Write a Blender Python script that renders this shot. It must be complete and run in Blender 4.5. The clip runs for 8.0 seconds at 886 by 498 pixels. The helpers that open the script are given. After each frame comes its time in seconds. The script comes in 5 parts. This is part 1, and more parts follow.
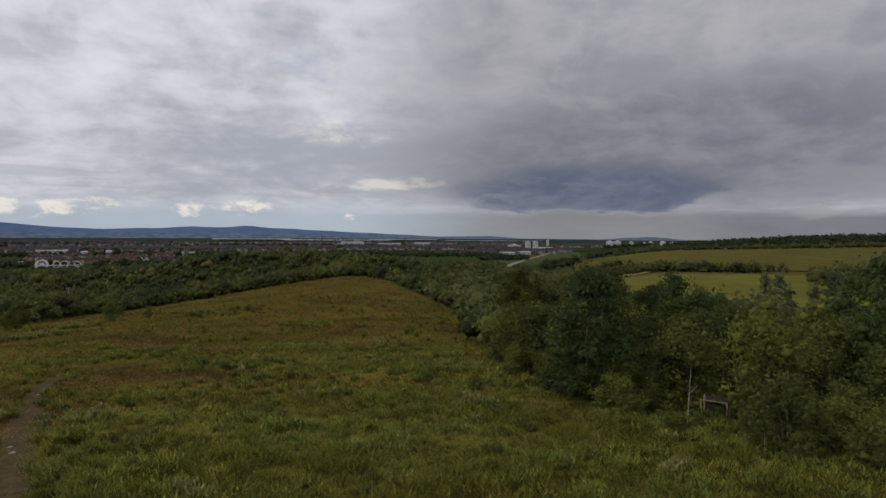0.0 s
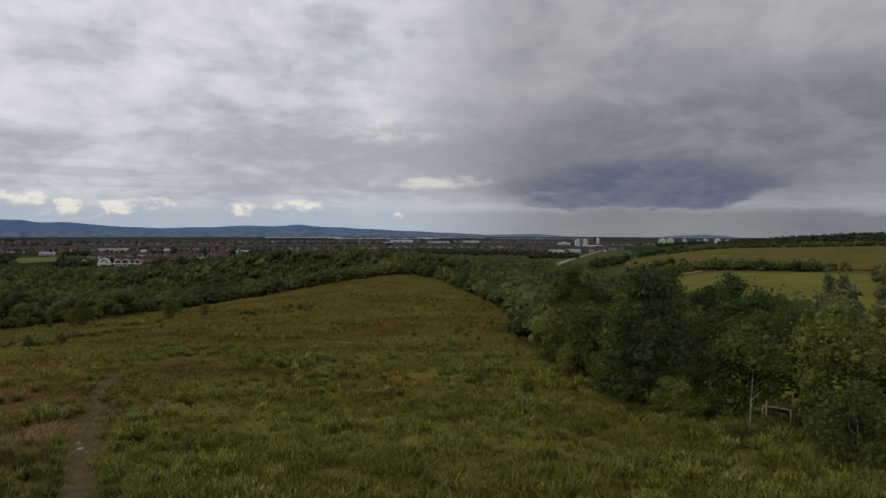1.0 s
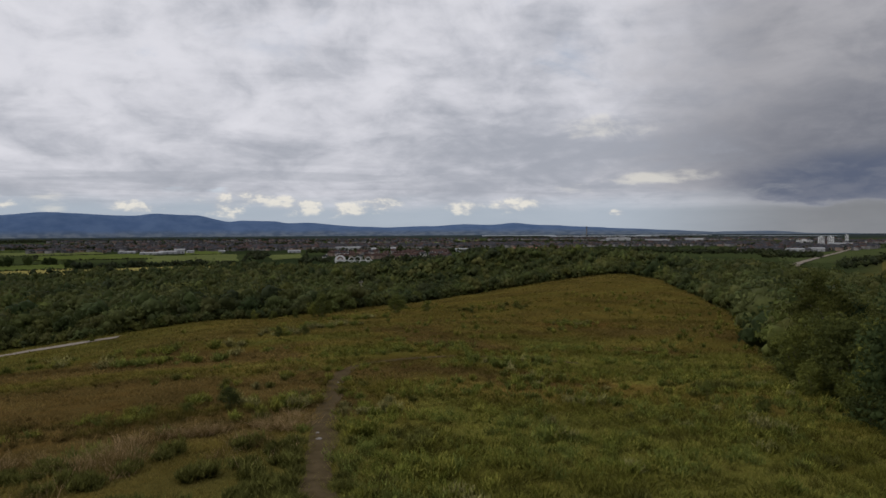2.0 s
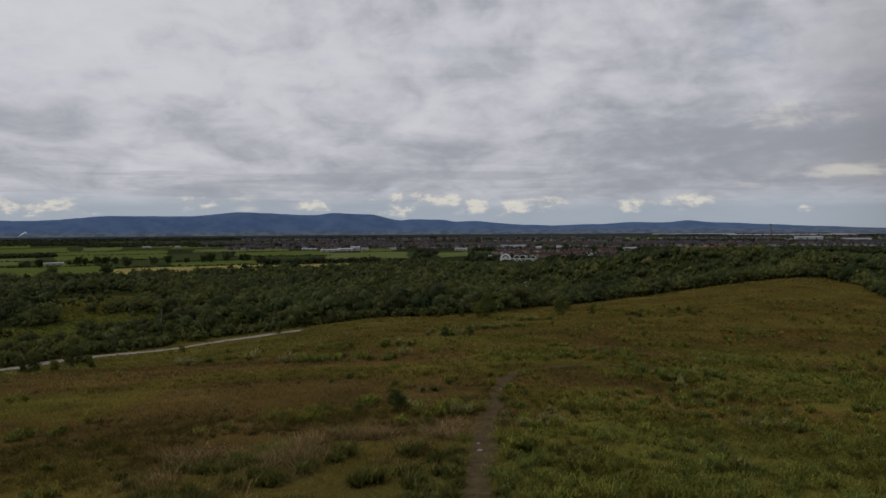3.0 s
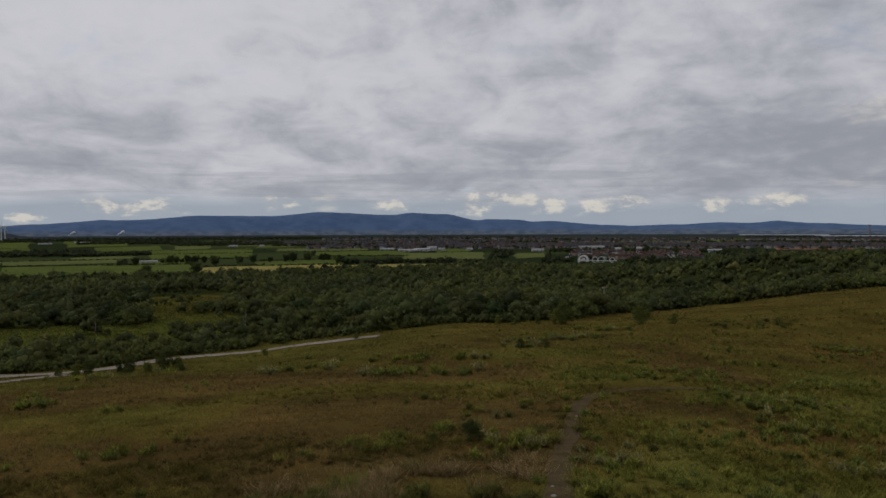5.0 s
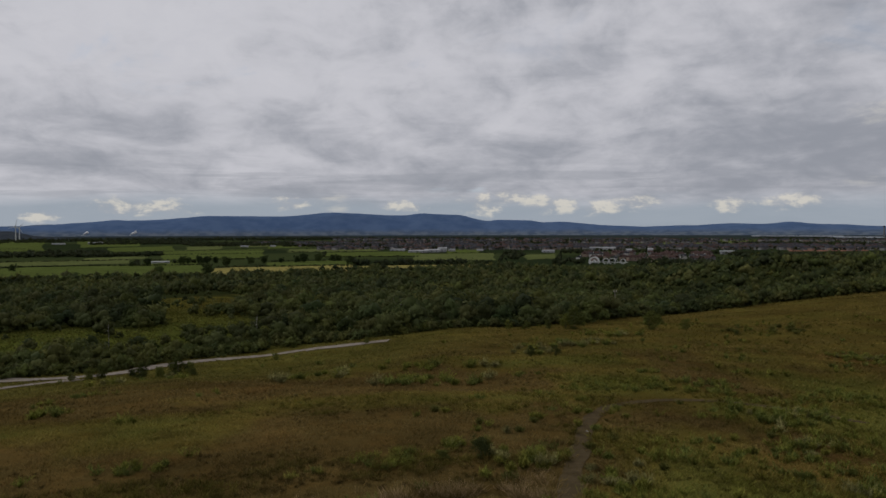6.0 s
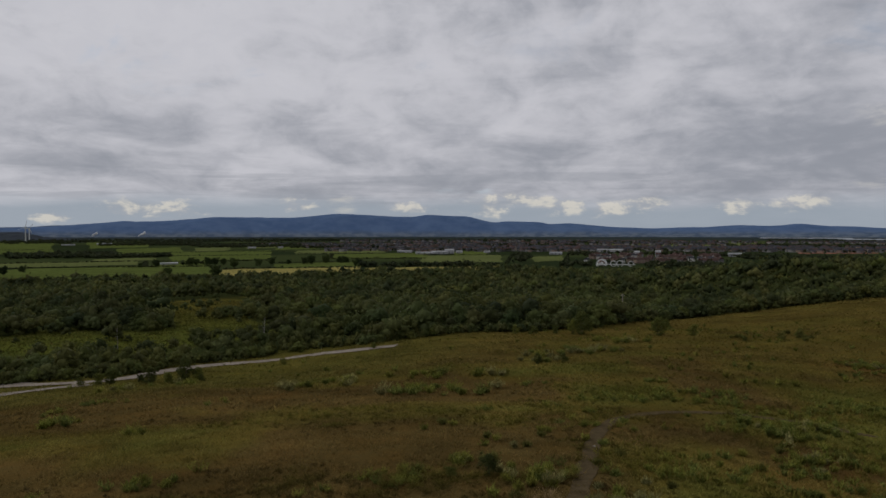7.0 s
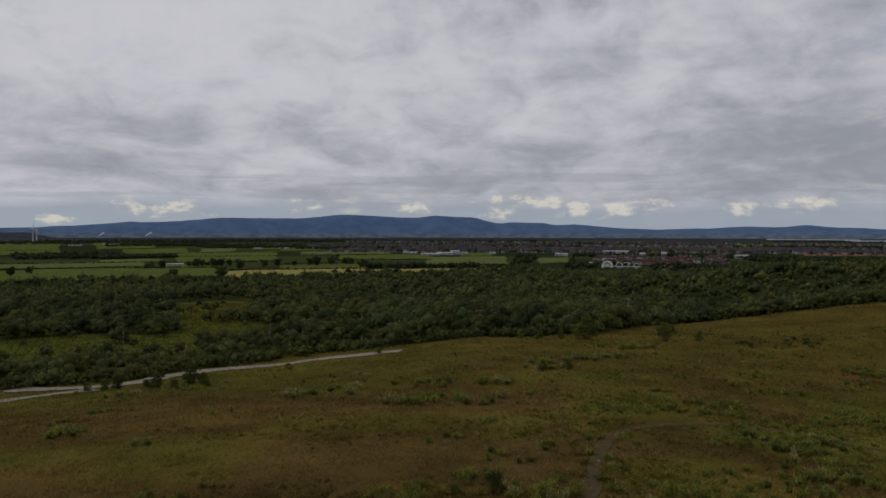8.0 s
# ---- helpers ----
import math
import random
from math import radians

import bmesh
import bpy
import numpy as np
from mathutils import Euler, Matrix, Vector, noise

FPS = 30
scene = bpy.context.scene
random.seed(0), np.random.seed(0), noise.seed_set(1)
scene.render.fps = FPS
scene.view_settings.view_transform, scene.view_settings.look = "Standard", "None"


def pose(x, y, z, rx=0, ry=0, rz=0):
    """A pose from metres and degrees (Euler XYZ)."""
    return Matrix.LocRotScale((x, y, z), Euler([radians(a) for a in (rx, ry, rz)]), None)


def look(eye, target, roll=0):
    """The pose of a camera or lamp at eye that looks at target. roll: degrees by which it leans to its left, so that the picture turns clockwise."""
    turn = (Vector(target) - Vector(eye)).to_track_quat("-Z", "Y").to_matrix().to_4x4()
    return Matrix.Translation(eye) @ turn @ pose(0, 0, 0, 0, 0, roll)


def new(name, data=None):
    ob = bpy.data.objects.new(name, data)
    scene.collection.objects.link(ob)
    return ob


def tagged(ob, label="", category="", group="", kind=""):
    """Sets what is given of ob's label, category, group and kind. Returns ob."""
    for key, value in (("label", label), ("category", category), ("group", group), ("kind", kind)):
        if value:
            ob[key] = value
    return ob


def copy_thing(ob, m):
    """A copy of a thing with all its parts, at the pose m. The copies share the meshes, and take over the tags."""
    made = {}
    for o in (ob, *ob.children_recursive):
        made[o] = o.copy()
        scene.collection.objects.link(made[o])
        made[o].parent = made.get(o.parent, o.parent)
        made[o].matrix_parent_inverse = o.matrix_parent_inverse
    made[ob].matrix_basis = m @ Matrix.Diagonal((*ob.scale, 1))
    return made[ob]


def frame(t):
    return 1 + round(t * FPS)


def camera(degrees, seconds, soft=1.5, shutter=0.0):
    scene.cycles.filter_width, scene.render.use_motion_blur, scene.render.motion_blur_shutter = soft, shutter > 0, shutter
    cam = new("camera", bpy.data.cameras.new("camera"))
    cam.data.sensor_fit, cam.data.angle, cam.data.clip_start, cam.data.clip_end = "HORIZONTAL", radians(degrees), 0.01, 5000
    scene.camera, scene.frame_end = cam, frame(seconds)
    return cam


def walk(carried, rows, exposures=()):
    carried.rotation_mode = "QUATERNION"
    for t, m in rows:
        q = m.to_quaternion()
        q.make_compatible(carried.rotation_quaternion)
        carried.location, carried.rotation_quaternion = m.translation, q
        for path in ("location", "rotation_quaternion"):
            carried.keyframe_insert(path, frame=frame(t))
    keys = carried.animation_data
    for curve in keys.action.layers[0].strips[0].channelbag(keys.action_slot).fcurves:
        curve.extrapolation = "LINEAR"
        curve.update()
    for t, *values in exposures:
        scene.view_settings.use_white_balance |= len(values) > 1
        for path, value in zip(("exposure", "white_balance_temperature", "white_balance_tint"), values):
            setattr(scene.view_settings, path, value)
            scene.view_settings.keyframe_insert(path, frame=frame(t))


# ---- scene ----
# Camera: a drone that turns to its left and then climbs.
cam = camera(65.1, 8.0, soft=1.55)
PATH = [
    (0, (-0.24, -0.29, 18.33), -37.92, -1.17, 0.27),
    (0.5, (-0.28, -0.19, 18.38), -37.09, -1.23, 0.21),
    (1, (-0.32, -0.06, 18.49), -33.92, -1.33, 0.10),
    (1.5, (-0.23, 0.20, 18.64), -26.06, -1.46, -0.05),
    (2, (-0.20, 0.30, 18.90), -16.31, -1.48, -0.30),
    (2.2, (-0.21, 0.28, 19.05), -13.13, -1.50, -0.33),
    (3.3, (-0.00, 0.02, 19.88), -0.50, -1.56, -0.32),
    (3.5, (-0.00, 0.00, 20.00), 0.32, -1.54, -0.28),
    (4, (0.02, 0.08, 20.40), 2.04, -1.54, -0.26),
    (4.5, (0.05, 0.15, 20.91), 2.88, -1.560, -0.25),
    (5, (0.06, 0.24, 21.47), 3.58, -1.575, -0.18),
    (6.5, (0.04, 0.23, 22.95), 4.72, -1.485, -0.06),
    (7, (0.02, 0.16, 23.43), 5.03, -1.425, 0.00),
    (7.5, (0.02, 0.10, 23.92), 5.32, -1.395, 0.04),
    (8, (0.06, 0.08, 24.44), 5.47, -1.360, 0.09),
]

EXPOSURES = [(0, 0.16), (1.5, 0.16), (2.2, 0.11), (3.4, -0.20), (5.0, -0.21), (8, -0.25)]


def aim(eye, yaw, pitch, roll):
    a, b = radians(yaw), radians(pitch)
    way = Vector((-math.sin(a) * math.cos(b), math.cos(a) * math.cos(b), math.sin(b)))
    return look(eye, Vector(eye) + way, roll)


walk(cam, [(t, aim(eye, yaw, pitch, roll)) for t, eye, yaw, pitch, roll in PATH], EXPOSURES)

# ---- sky and light ----
SUN_EL, SUN_AZ = 42.0, -75.0          # degrees above the horizon; to the right of +y


class Graph:
    """A short way to wire nodes."""

    def __init__(self, tree):
        self.tree = tree
        tree.nodes.clear()

    def node(self, kind, ins=None, **props):
        n = self.tree.nodes.new(kind)
        for k, v in props.items():
            setattr(n, k, v)
        for k, v in (ins or {}).items():
            if isinstance(v, bpy.types.NodeSocket):
                self.tree.links.new(v, n.inputs[k])
            else:
                n.inputs[k].default_value = v
        return n

    def math(self, op, a, b=0.0, clamp=False):
        return self.node("ShaderNodeMath", {0: a, 1: b}, operation=op, use_clamp=clamp).outputs[0]

    def noise(self, vec, scale, detail=4.0, rough=0.55, distort=0.0):
        return self.node("ShaderNodeTexNoise", {"Vector": vec, "Scale": scale, "Detail": detail, "Roughness": rough, "Distortion": distort}).outputs["Fac"]

    def ramp(self, fac, lo, hi, a=0.0, b=1.0):
        return self.node("ShaderNodeMapRange", {"Value": fac, "From Min": lo, "From Max": hi, "To Min": a, "To Max": b}, interpolation_type="SMOOTHSTEP").outputs[0]

    def mix(self, fac, a, b, how="MIX"):
        a, b = (v if isinstance(v, bpy.types.NodeSocket) else (*v, 1.0) if len(v) == 3 else v for v in (a, b))
        n = self.node("ShaderNodeMix", {"Factor": fac}, data_type="RGBA", blend_type=how)
        for sock, v in ((n.inputs[6], a), (n.inputs[7], b)):
            if isinstance(v, bpy.types.NodeSocket):
                self.tree.links.new(v, sock)
            else:
                sock.default_value = v
        return n.outputs[2]


world = bpy.data.worlds.new("sky")
scene.world = world
world.use_nodes = True
g = Graph(world.node_tree)
coord = g.node("ShaderNodeTexCoord").outputs["Generated"]
xyz = g.node("ShaderNodeSeparateXYZ", {0: coord})
dx, dy, dz = xyz.outputs
az = g.math("MULTIPLY", g.math("ARCTAN2", dx, dy), 57.2958)      # degrees to the right of +y
el = g.math("MULTIPLY", g.math("ARCSINE", dz), 57.2958)
clear = g.node("ShaderNodeTexSky", sky_type="NISHITA", sun_disc=False, sun_elevation=radians(SUN_EL), sun_rotation=radians(SUN_AZ)).outputs[0]
clear = g.mix(1.0, clear, (0.10, 0.10, 0.10), "MULTIPLY")
# a cloud deck: cloudlets by bearing and height, drawn out flatter towards the horizon
rise = g.math("LOGARITHM", g.math("ADD", 1.0, g.math("DIVIDE", g.math("MAXIMUM", el, 0.0), 6.0)), 2.71828)
deck = g.node("ShaderNodeCombineXYZ", {0: g.math("MULTIPLY", az, 0.05), 1: g.math("MULTIPLY", rise, 1.5), 2: 0.7}).outputs[0]
broad = g.noise(deck, 1.3, 3.0, 0.5, 0.3)
fine = g.noise(deck, 3.2, 8.0, 0.56, 0.5)
grain = g.noise(deck, 8.5, 7.0, 0.58, 0.4)
bands_at = g.node("ShaderNodeCombineXYZ", {0: g.math("MULTIPLY", az, 0.06), 1: g.math("MULTIPLY", el, 0.30), 2: 5.0}).outputs[0]
bands = g.noise(bands_at, 1.0, 8.0, 0.58, 0.6)


def spot(a0, e0, wide, high, turn=0.0):
    """1 in the middle of an oval of the sky, 0 at its rim, below 0 outside."""
    off_a, off_e = g.math("SUBTRACT", az, a0), g.math("SUBTRACT", el, e0)
    if turn:
        off_e = g.math("SUBTRACT", off_e, g.math("MULTIPLY", off_a, turn))
    qa, qe = g.math("DIVIDE", off_a, wide), g.math("DIVIDE", off_e, high)
    return g.math("SUBTRACT", 1.0, g.math("ADD", g.math("MULTIPLY", qa, qa), g.math("MULTIPLY", qe, qe)))


def swayed(value, amount, source):
    """A value moved up and down by a noise."""
    return g.math("ADD", value, g.math("MULTIPLY", g.math("SUBTRACT", source, 0.5), amount))


shade = g.math("ADD", g.math("MULTIPLY", broad, 0.26), g.math("ADD", g.math("MULTIPLY", fine, 0.36), g.math("ADD", g.math("MULTIPLY", bands, 0.20), g.math("MULTIPLY", grain, 0.18))))
greyer = g.math("MULTIPLY", g.ramp(el, 2.0, 4.2), g.ramp(el, 11.0, 6.5))
shade = g.math("SUBTRACT", g.math("ADD", shade, g.math("SUBTRACT", g.ramp(az, -32.0, 2.0, 0.105, 0.045), g.ramp(az, 5.0, 40.0, 0.0, 0.030))), g.math("MULTIPLY", greyer, 0.095))
light = g.ramp(shade, 0.36, 0.64)
deck_colour = g.mix(light, (0.330, 0.348, 0.398), (0.655, 0.654, 0.702))
deck_colour = g.mix(g.ramp(grain, 0.40, 0.66, 0.0, 0.18), deck_colour, g.mix(1.0, deck_colour, (0.82, 0.83, 0.86), "MULTIPLY"))
# the storm cloud: a wide grey mass to the right, heavier towards its low flat base
lump_at = g.node("ShaderNodeCombineXYZ", {0: g.math("MULTIPLY", az, 0.10), 1: g.math("MULTIPLY", el, 0.27), 2: 2.0}).outputs[0]
lump = g.noise(lump_at, 1.0, 9.0, 0.62, 0.4)
churn = g.math("ADD", g.math("MULTIPLY", fine, 0.5), g.math("MULTIPLY", lump, 0.5))
veil = g.math("MULTIPLY", g.ramp(swayed(az, 24.0, churn), 27.0, 43.0), g.ramp(el, 1.6, 3.6))
cloud = g.mix(g.math("MULTIPLY", veil, g.ramp(el, 20.0, 12.0, 0.74, 0.86)), deck_colour, g.mix(g.ramp(churn, 0.38, 0.62), (0.215, 0.218, 0.245), (0.315, 0.312, 0.335)))
storm = g.ramp(swayed(spot(57.0, 6.8, 25.0, 6.6, 0.07), 1.8, churn), 0.0, 0.85)
dark_colour = g.mix(g.ramp(swayed(churn, 0.3, grain), 0.36, 0.64), (0.136, 0.146, 0.180), (0.215, 0.220, 0.252))
cloud = g.mix(g.math("MULTIPLY", storm, 0.85), cloud, dark_colour)
# its base hangs low, flat below and ragged above
sag = g.math("ADD", g.math("ADD", g.ramp(az, 54.0, 61.0, 0.0, 1.9), g.ramp(az, 45.0, 37.0, 0.0, 0.8)), 1.45)
sag = swayed(swayed(sag, 2.0, lump), 1.0, grain)
under = g.ramp(g.math("SUBTRACT", el, sag), 0.0, 0.5)
core = g.math("MULTIPLY", g.ramp(swayed(spot(49.8, 3.4, 13.0, 2.9), 1.7, churn), 0.0, 0.75), under)
cloud = g.mix(g.math("MULTIPLY", core, 0.88), cloud, g.mix(g.ramp(swayed(lump, 0.5, grain), 0.40, 0.66), (0.084, 0.104, 0.160), (0.132, 0.148, 0.196)))
# thinner air near the horizon: pale blue, grey under the storm
low = g.ramp(swayed(el, 2.4, bands), 3.2, 1.5)
low = g.math("MULTIPLY", low, g.math("SUBTRACT", 1.0, core))
cloud = g.mix(g.math("MULTIPLY", low, 0.88), cloud, g.mix(g.ramp(az, 56.0, 63.0), g.mix(g.ramp(az, 28.0, 46.0), (0.345, 0.400, 0.465), (0.172, 0.180, 0.191)), (0.126, 0.133, 0.150)))
# long bars of grey and bright cloud low in the deck
bar_at = g.node("ShaderNodeCombineXYZ", {0: g.math("MULTIPLY", az, 0.05), 1: g.math("MULTIPLY", el, 0.85), 2: 11.0}).outputs[0]
bar = g.noise(bar_at, 1.0, 8.0, 0.6, 0.4)
bar_band = g.math("MULTIPLY", g.ramp(el, 1.8, 2.8), g.ramp(el, 7.0, 4.0))
bar_band = g.math("MULTIPLY", bar_band, g.ramp(az, 42.0, 32.0))
cloud = g.mix(g.math("MULTIPLY", g.math("MULTIPLY", g.ramp(bar, 0.50, 0.62), bar_band), 0.40), cloud, (0.305, 0.325, 0.372))
# small bright cumulus over the hills: flat dusky feet, sunlit heads
puff_at = g.node("ShaderNodeCombineXYZ", {0: g.math("MULTIPLY", az, 0.62), 1: g.math("MULTIPLY", el, 1.05), 2: 3.4}).outputs[0]
puff_noise = g.noise(puff_at, 1.0, 8.0, 0.62, 0.25)
heads = -4.0
for a0, e0, wide, high in ((-29.2, 1.75, 3.0, 0.75), (-26.3, 1.65, 2.4, 0.75), (-17.0, 2.1, 1.6, 0.55), (-7.4, 2.0, 1.8, 0.42), (-1.2, 2.2, 1.9, 0.95), (1.0, 2.8, 1.7, 0.60), (4.6, 2.2, 2.8, 0.80), (8.6, 1.8, 2.6, 0.60), (11.0, 2.2, 1.6, 0.60),
                           (18.2, 1.9, 1.6, 0.55), (22.2, 2.1, 2.0, 0.60), (30.4, 1.4, 0.7, 0.25), (-34.5, 1.0, 1.4, 0.40)):
    heads = g.math("MAXIMUM", spot(a0, e0, wide, high), heads)
puff = g.ramp(swayed(swayed(heads, 5.0, puff_noise), 2.5, grain), -0.3, 1.3)
puff_colour = g.mix(g.ramp(swayed(puff_noise, 0.4, grain), 0.42, 0.62), (0.430, 0.445, 0.480), (0.790, 0.745, 0.650))
cloud = g.mix(g.math("MULTIPLY", puff, 0.72), cloud, puff_colour)
# two warm breaks in the deck, and gaps through which the clear sky shows
for a0, e0, wide, high, tilt in ((27.2, 3.3, 2.0, 0.62, 0.0), (32.8, 4.1, 4.2, 0.55, 0.05), (29.0, 8.2, 4.5, 1.0, 0.0), (-13.5, 2.2, 1.8, 0.9, 0.0)):
    glow = g.ramp(swayed(swayed(spot(a0, e0, wide, high, tilt), 4.5, fine), 4.0, grain), 0.1, 2.2)
    cloud = g.mix(g.math("MULTIPLY", glow, 0.6), cloud, (0.700, 0.672, 0.600))
for a0, e0, wide, high, paint in ((-3.4, 3.3, 3.2, 0.32, (0.520, 0.640, 0.720)), (41.5, 3.0, 2.4, 0.55, (0.345, 0.355, 0.372)), (50.0, 10.8, 7.0, 0.9, (0.330, 0.325, 0.340)), (66.3, 1.9, 1.6, 0.8, (0.330, 0.325, 0.325))):
    wisp = g.ramp(swayed(swayed(spot(a0, e0, wide, high), 4.5, fine), 4.0, grain), 0.1, 2.4)
    cloud = g.mix(g.math("MULTIPLY", wisp, 0.6), cloud, paint)
gap = g.math("MULTIPLY", g.ramp(g.noise(deck, 1.6, 6.0, 0.6, 0.6), 0.56, 0.72), g.math("MULTIPLY", g.ramp(az, 40.0, 25.0), g.ramp(el, 8.0, 13.0)))
cloud = g.mix(g.math("MULTIPLY", gap, 0.40), cloud, clear)
back = g.node("ShaderNodeBackground", {"Color": cloud, "Strength": 1.0})
g.node("ShaderNodeOutputWorld", {"Surface": back.outputs[0]})

sun = new("sun", bpy.data.lights.new("sun", "SUN"))
sun.data.energy, sun.data.angle, sun.data.color = 0.6, radians(14), (1.0, 0.95, 0.86)
sun_from = Vector((math.sin(radians(SUN_AZ)) * math.cos(radians(SUN_EL)), math.cos(radians(SUN_AZ)) * math.cos(radians(SUN_EL)), math.sin(radians(SUN_EL))))
sun.matrix_basis = look(sun_from * 100, (0, 0, 0))

# ---- materials ----


def surface(name, build, rough=0.95, spec=0.05):
    """A material whose base colour build(graph, position) wires; build may return (colour, height for the bump, distance)."""
    m = bpy.data.materials.new(name)
    m.use_nodes = True
    q = Graph(m.node_tree)
    pos = q.node("ShaderNodeTexCoord").outputs["Object"]
    made = build(q, pos)
    colour, height, deep = made if isinstance(made, tuple) else (made, None, 0)
    bsdf = q.node("ShaderNodeBsdfPrincipled", {"Base Color": colour, "Roughness": rough, "Specular IOR Level": spec})
    if height is not None:
        q.tree.links.new(q.node("ShaderNodeBump", {"Height": height, "Strength": 0.6, "Distance": deep}).outputs[0], bsdf.inputs["Normal"])
    q.node("ShaderNodeOutputMaterial", {"Surface": bsdf.outputs[0]})
    return m


def plant(name, build, thin=0.3):
    """Leaves and blades: dull, and a part of the light passes through."""
    m = bpy.data.materials.new(name)
    m.use_nodes = True
    q = Graph(m.node_tree)
    colour = build(q, q.node("ShaderNodeTexCoord").outputs["Object"])
    bsdf = q.node("ShaderNodeBsdfPrincipled", {"Base Color": colour, "Roughness": 0.85, "Specular IOR Level": 0.06})
    glow = q.node("ShaderNodeBsdfTranslucent", {"Color": colour})
    both = q.node("ShaderNodeMixShader", {0: thin, 1: bsdf.outputs[0], 2: glow.outputs[0]})
    q.node("ShaderNodeOutputMaterial", {"Surface": both.outputs[0]})
    return m


def tinted(q, pos, scale=6.0, amount=0.35):
    """The base colour held by the mesh, varied by grain."""
    base = q.node("ShaderNodeAttribute", attribute_name="tint").outputs["Color"]
    n = q.noise(pos, scale, 5.0, 0.65)
    return q.mix(1.0, base, q.mix(n, (1 - amount,) * 3, (1 + amount,) * 3), "MULTIPLY"), n


def ground_build(q, pos):
    c, n = tinted(q, pos, 3.0, 0.5)
    c2 = q.mix(q.ramp(q.noise(pos, 0.35, 4.0), 0.35, 0.7, 0.0, 0.45), c, q.mix(1.0, c, (1.35, 1.05, 0.8), "MULTIPLY"))
    return c2, n, 0.25


def blade_build(q, pos):
    base = q.node("ShaderNodeAttribute", attribute_name="tint").outputs["Color"]
    r = q.node("ShaderNodeNewGeometry").outputs["Random Per Island"]
    return q.mix(1.0, base, q.mix(r, (0.62, 0.66, 0.6), (1.4, 1.35, 1.35)), "MULTIPLY")


def wood_build(q, pos):
    base = q.node("ShaderNodeAttribute", attribute_name="tint").outputs["Color"]
    r = q.node("ShaderNodeNewGeometry").outputs["Random Per Island"]
    return q.mix(1.0, base, q.mix(r, (0.84, 0.85, 0.84), (1.18, 1.16, 1.18)), "MULTIPLY")


def leaf_build(a, b):
    def build(q, pos):
        r = q.node("ShaderNodeNewGeometry").outputs["Random Per Island"]
        o = q.node("ShaderNodeObjectInfo").outputs["Random"]
        c = q.mix(q.math("ADD", q.math("MULTIPLY", r, 0.55), q.math("MULTIPLY", o, 0.45)), a, b)
        c = q.mix(1.0, c, q.mix(q.math("FRACT", q.math("MULTIPLY", o, 7.31)), (0.62, 0.64, 0.70), (1.42, 1.34, 1.12)), "MULTIPLY")
        return q.mix(1.0, c, q.mix(q.noise(pos, 0.7, 3.0), (0.7, 0.72, 0.7), (1.3, 1.28, 1.25)), "MULTIPLY")
    return build


def flat_build(a, b, scale=1.0, detail=5.0):
    return lambda q, pos: q.mix(q.ramp(q.noise(pos, scale, detail, 0.65), 0.3, 0.7), a, b)


def bark_build(a, b, scale=2.0):
    def build(q, pos):
        n = q.noise(q.node("ShaderNodeMapping", {"Vector": pos, "Scale": (6.0, 6.0, 1.4)}).outputs[0], scale, 5.0, 0.7)
        return q.mix(q.ramp(n, 0.42, 0.62), a, b), n, 0.02
    return build


M_GROUND = surface("ground_soil_and_turf", ground_build, 1.0, 0.0)
M_GRASS = plant("grass_blades", blade_build, 0.3)
M_RUSH = plant("rush_blades", blade_build, 0.25)
M_BIRCH = plant("birch_leaves", leaf_build((0.048, 0.060, 0.019), (0.126, 0.130, 0.034)))
M_WILLOW = plant("willow_leaves", leaf_build((0.055, 0.072, 0.026), (0.150, 0.165, 0.042)))
M_ALDER = plant("alder_leaves", leaf_build((0.036, 0.056, 0.024), (0.078, 0.105, 0.040)))
M_POPLAR = plant("poplar_leaves", leaf_build((0.095, 0.112, 0.055), (0.185, 0.200, 0.110)))
M_WEED = plant("weed_leaves", blade_build, 0.25)
M_WOOD = plant("far_tree_leaves", wood_build, 0.15)
M_BARK = surface("grey_bark", bark_build((0.10, 0.085, 0.065), (0.20, 0.175, 0.14)))
M_BIRCHBARK = surface("white_birch_bark", bark_build((0.07, 0.06, 0.05), (0.33, 0.30, 0.26)))
M_DEADWOOD = surface("bleached_dead_birch", bark_build((0.22, 0.20, 0.17), (0.46, 0.44, 0.40)))
M_PATH = surface("trodden_earth", lambda q, p: (q.mix(q.ramp(q.noise(p, 1.6, 6.0, 0.7), 0.3, 0.7), (0.064, 0.048, 0.024), (0.112, 0.084, 0.047)), q.noise(p, 9.0, 4.0), 0.03), 0.98, 0.0)
M_GRAVEL = surface("pale_gravel", lambda q, p: (q.mix(q.ramp(q.noise(p, 0.7, 7.0, 0.7), 0.3, 0.7), (0.14, 0.115, 0.088), (0.32, 0.27, 0.22)), q.noise(p, 14.0, 3.0), 0.03), 0.9, 0.2)


def field_build(q, p):
    """Crop and pasture: broad uneven growth, and a fine grain drawn out along the rows."""
    c = tinted(q, p, 0.035, 0.35)[0]
    rows = q.noise(q.node("ShaderNodeMapping", {"Vector": p, "Scale": (0.5, 0.12, 0.3)}).outputs[0], 1.0, 5.0, 0.7)
    return q.mix(1.0, c, q.mix(q.ramp(rows, 0.3, 0.7), (0.78, 0.80, 0.78), (1.22, 1.18, 1.2)), "MULTIPLY")


M_FIELD = surface("field_crop", field_build, 1.0, 0.0)


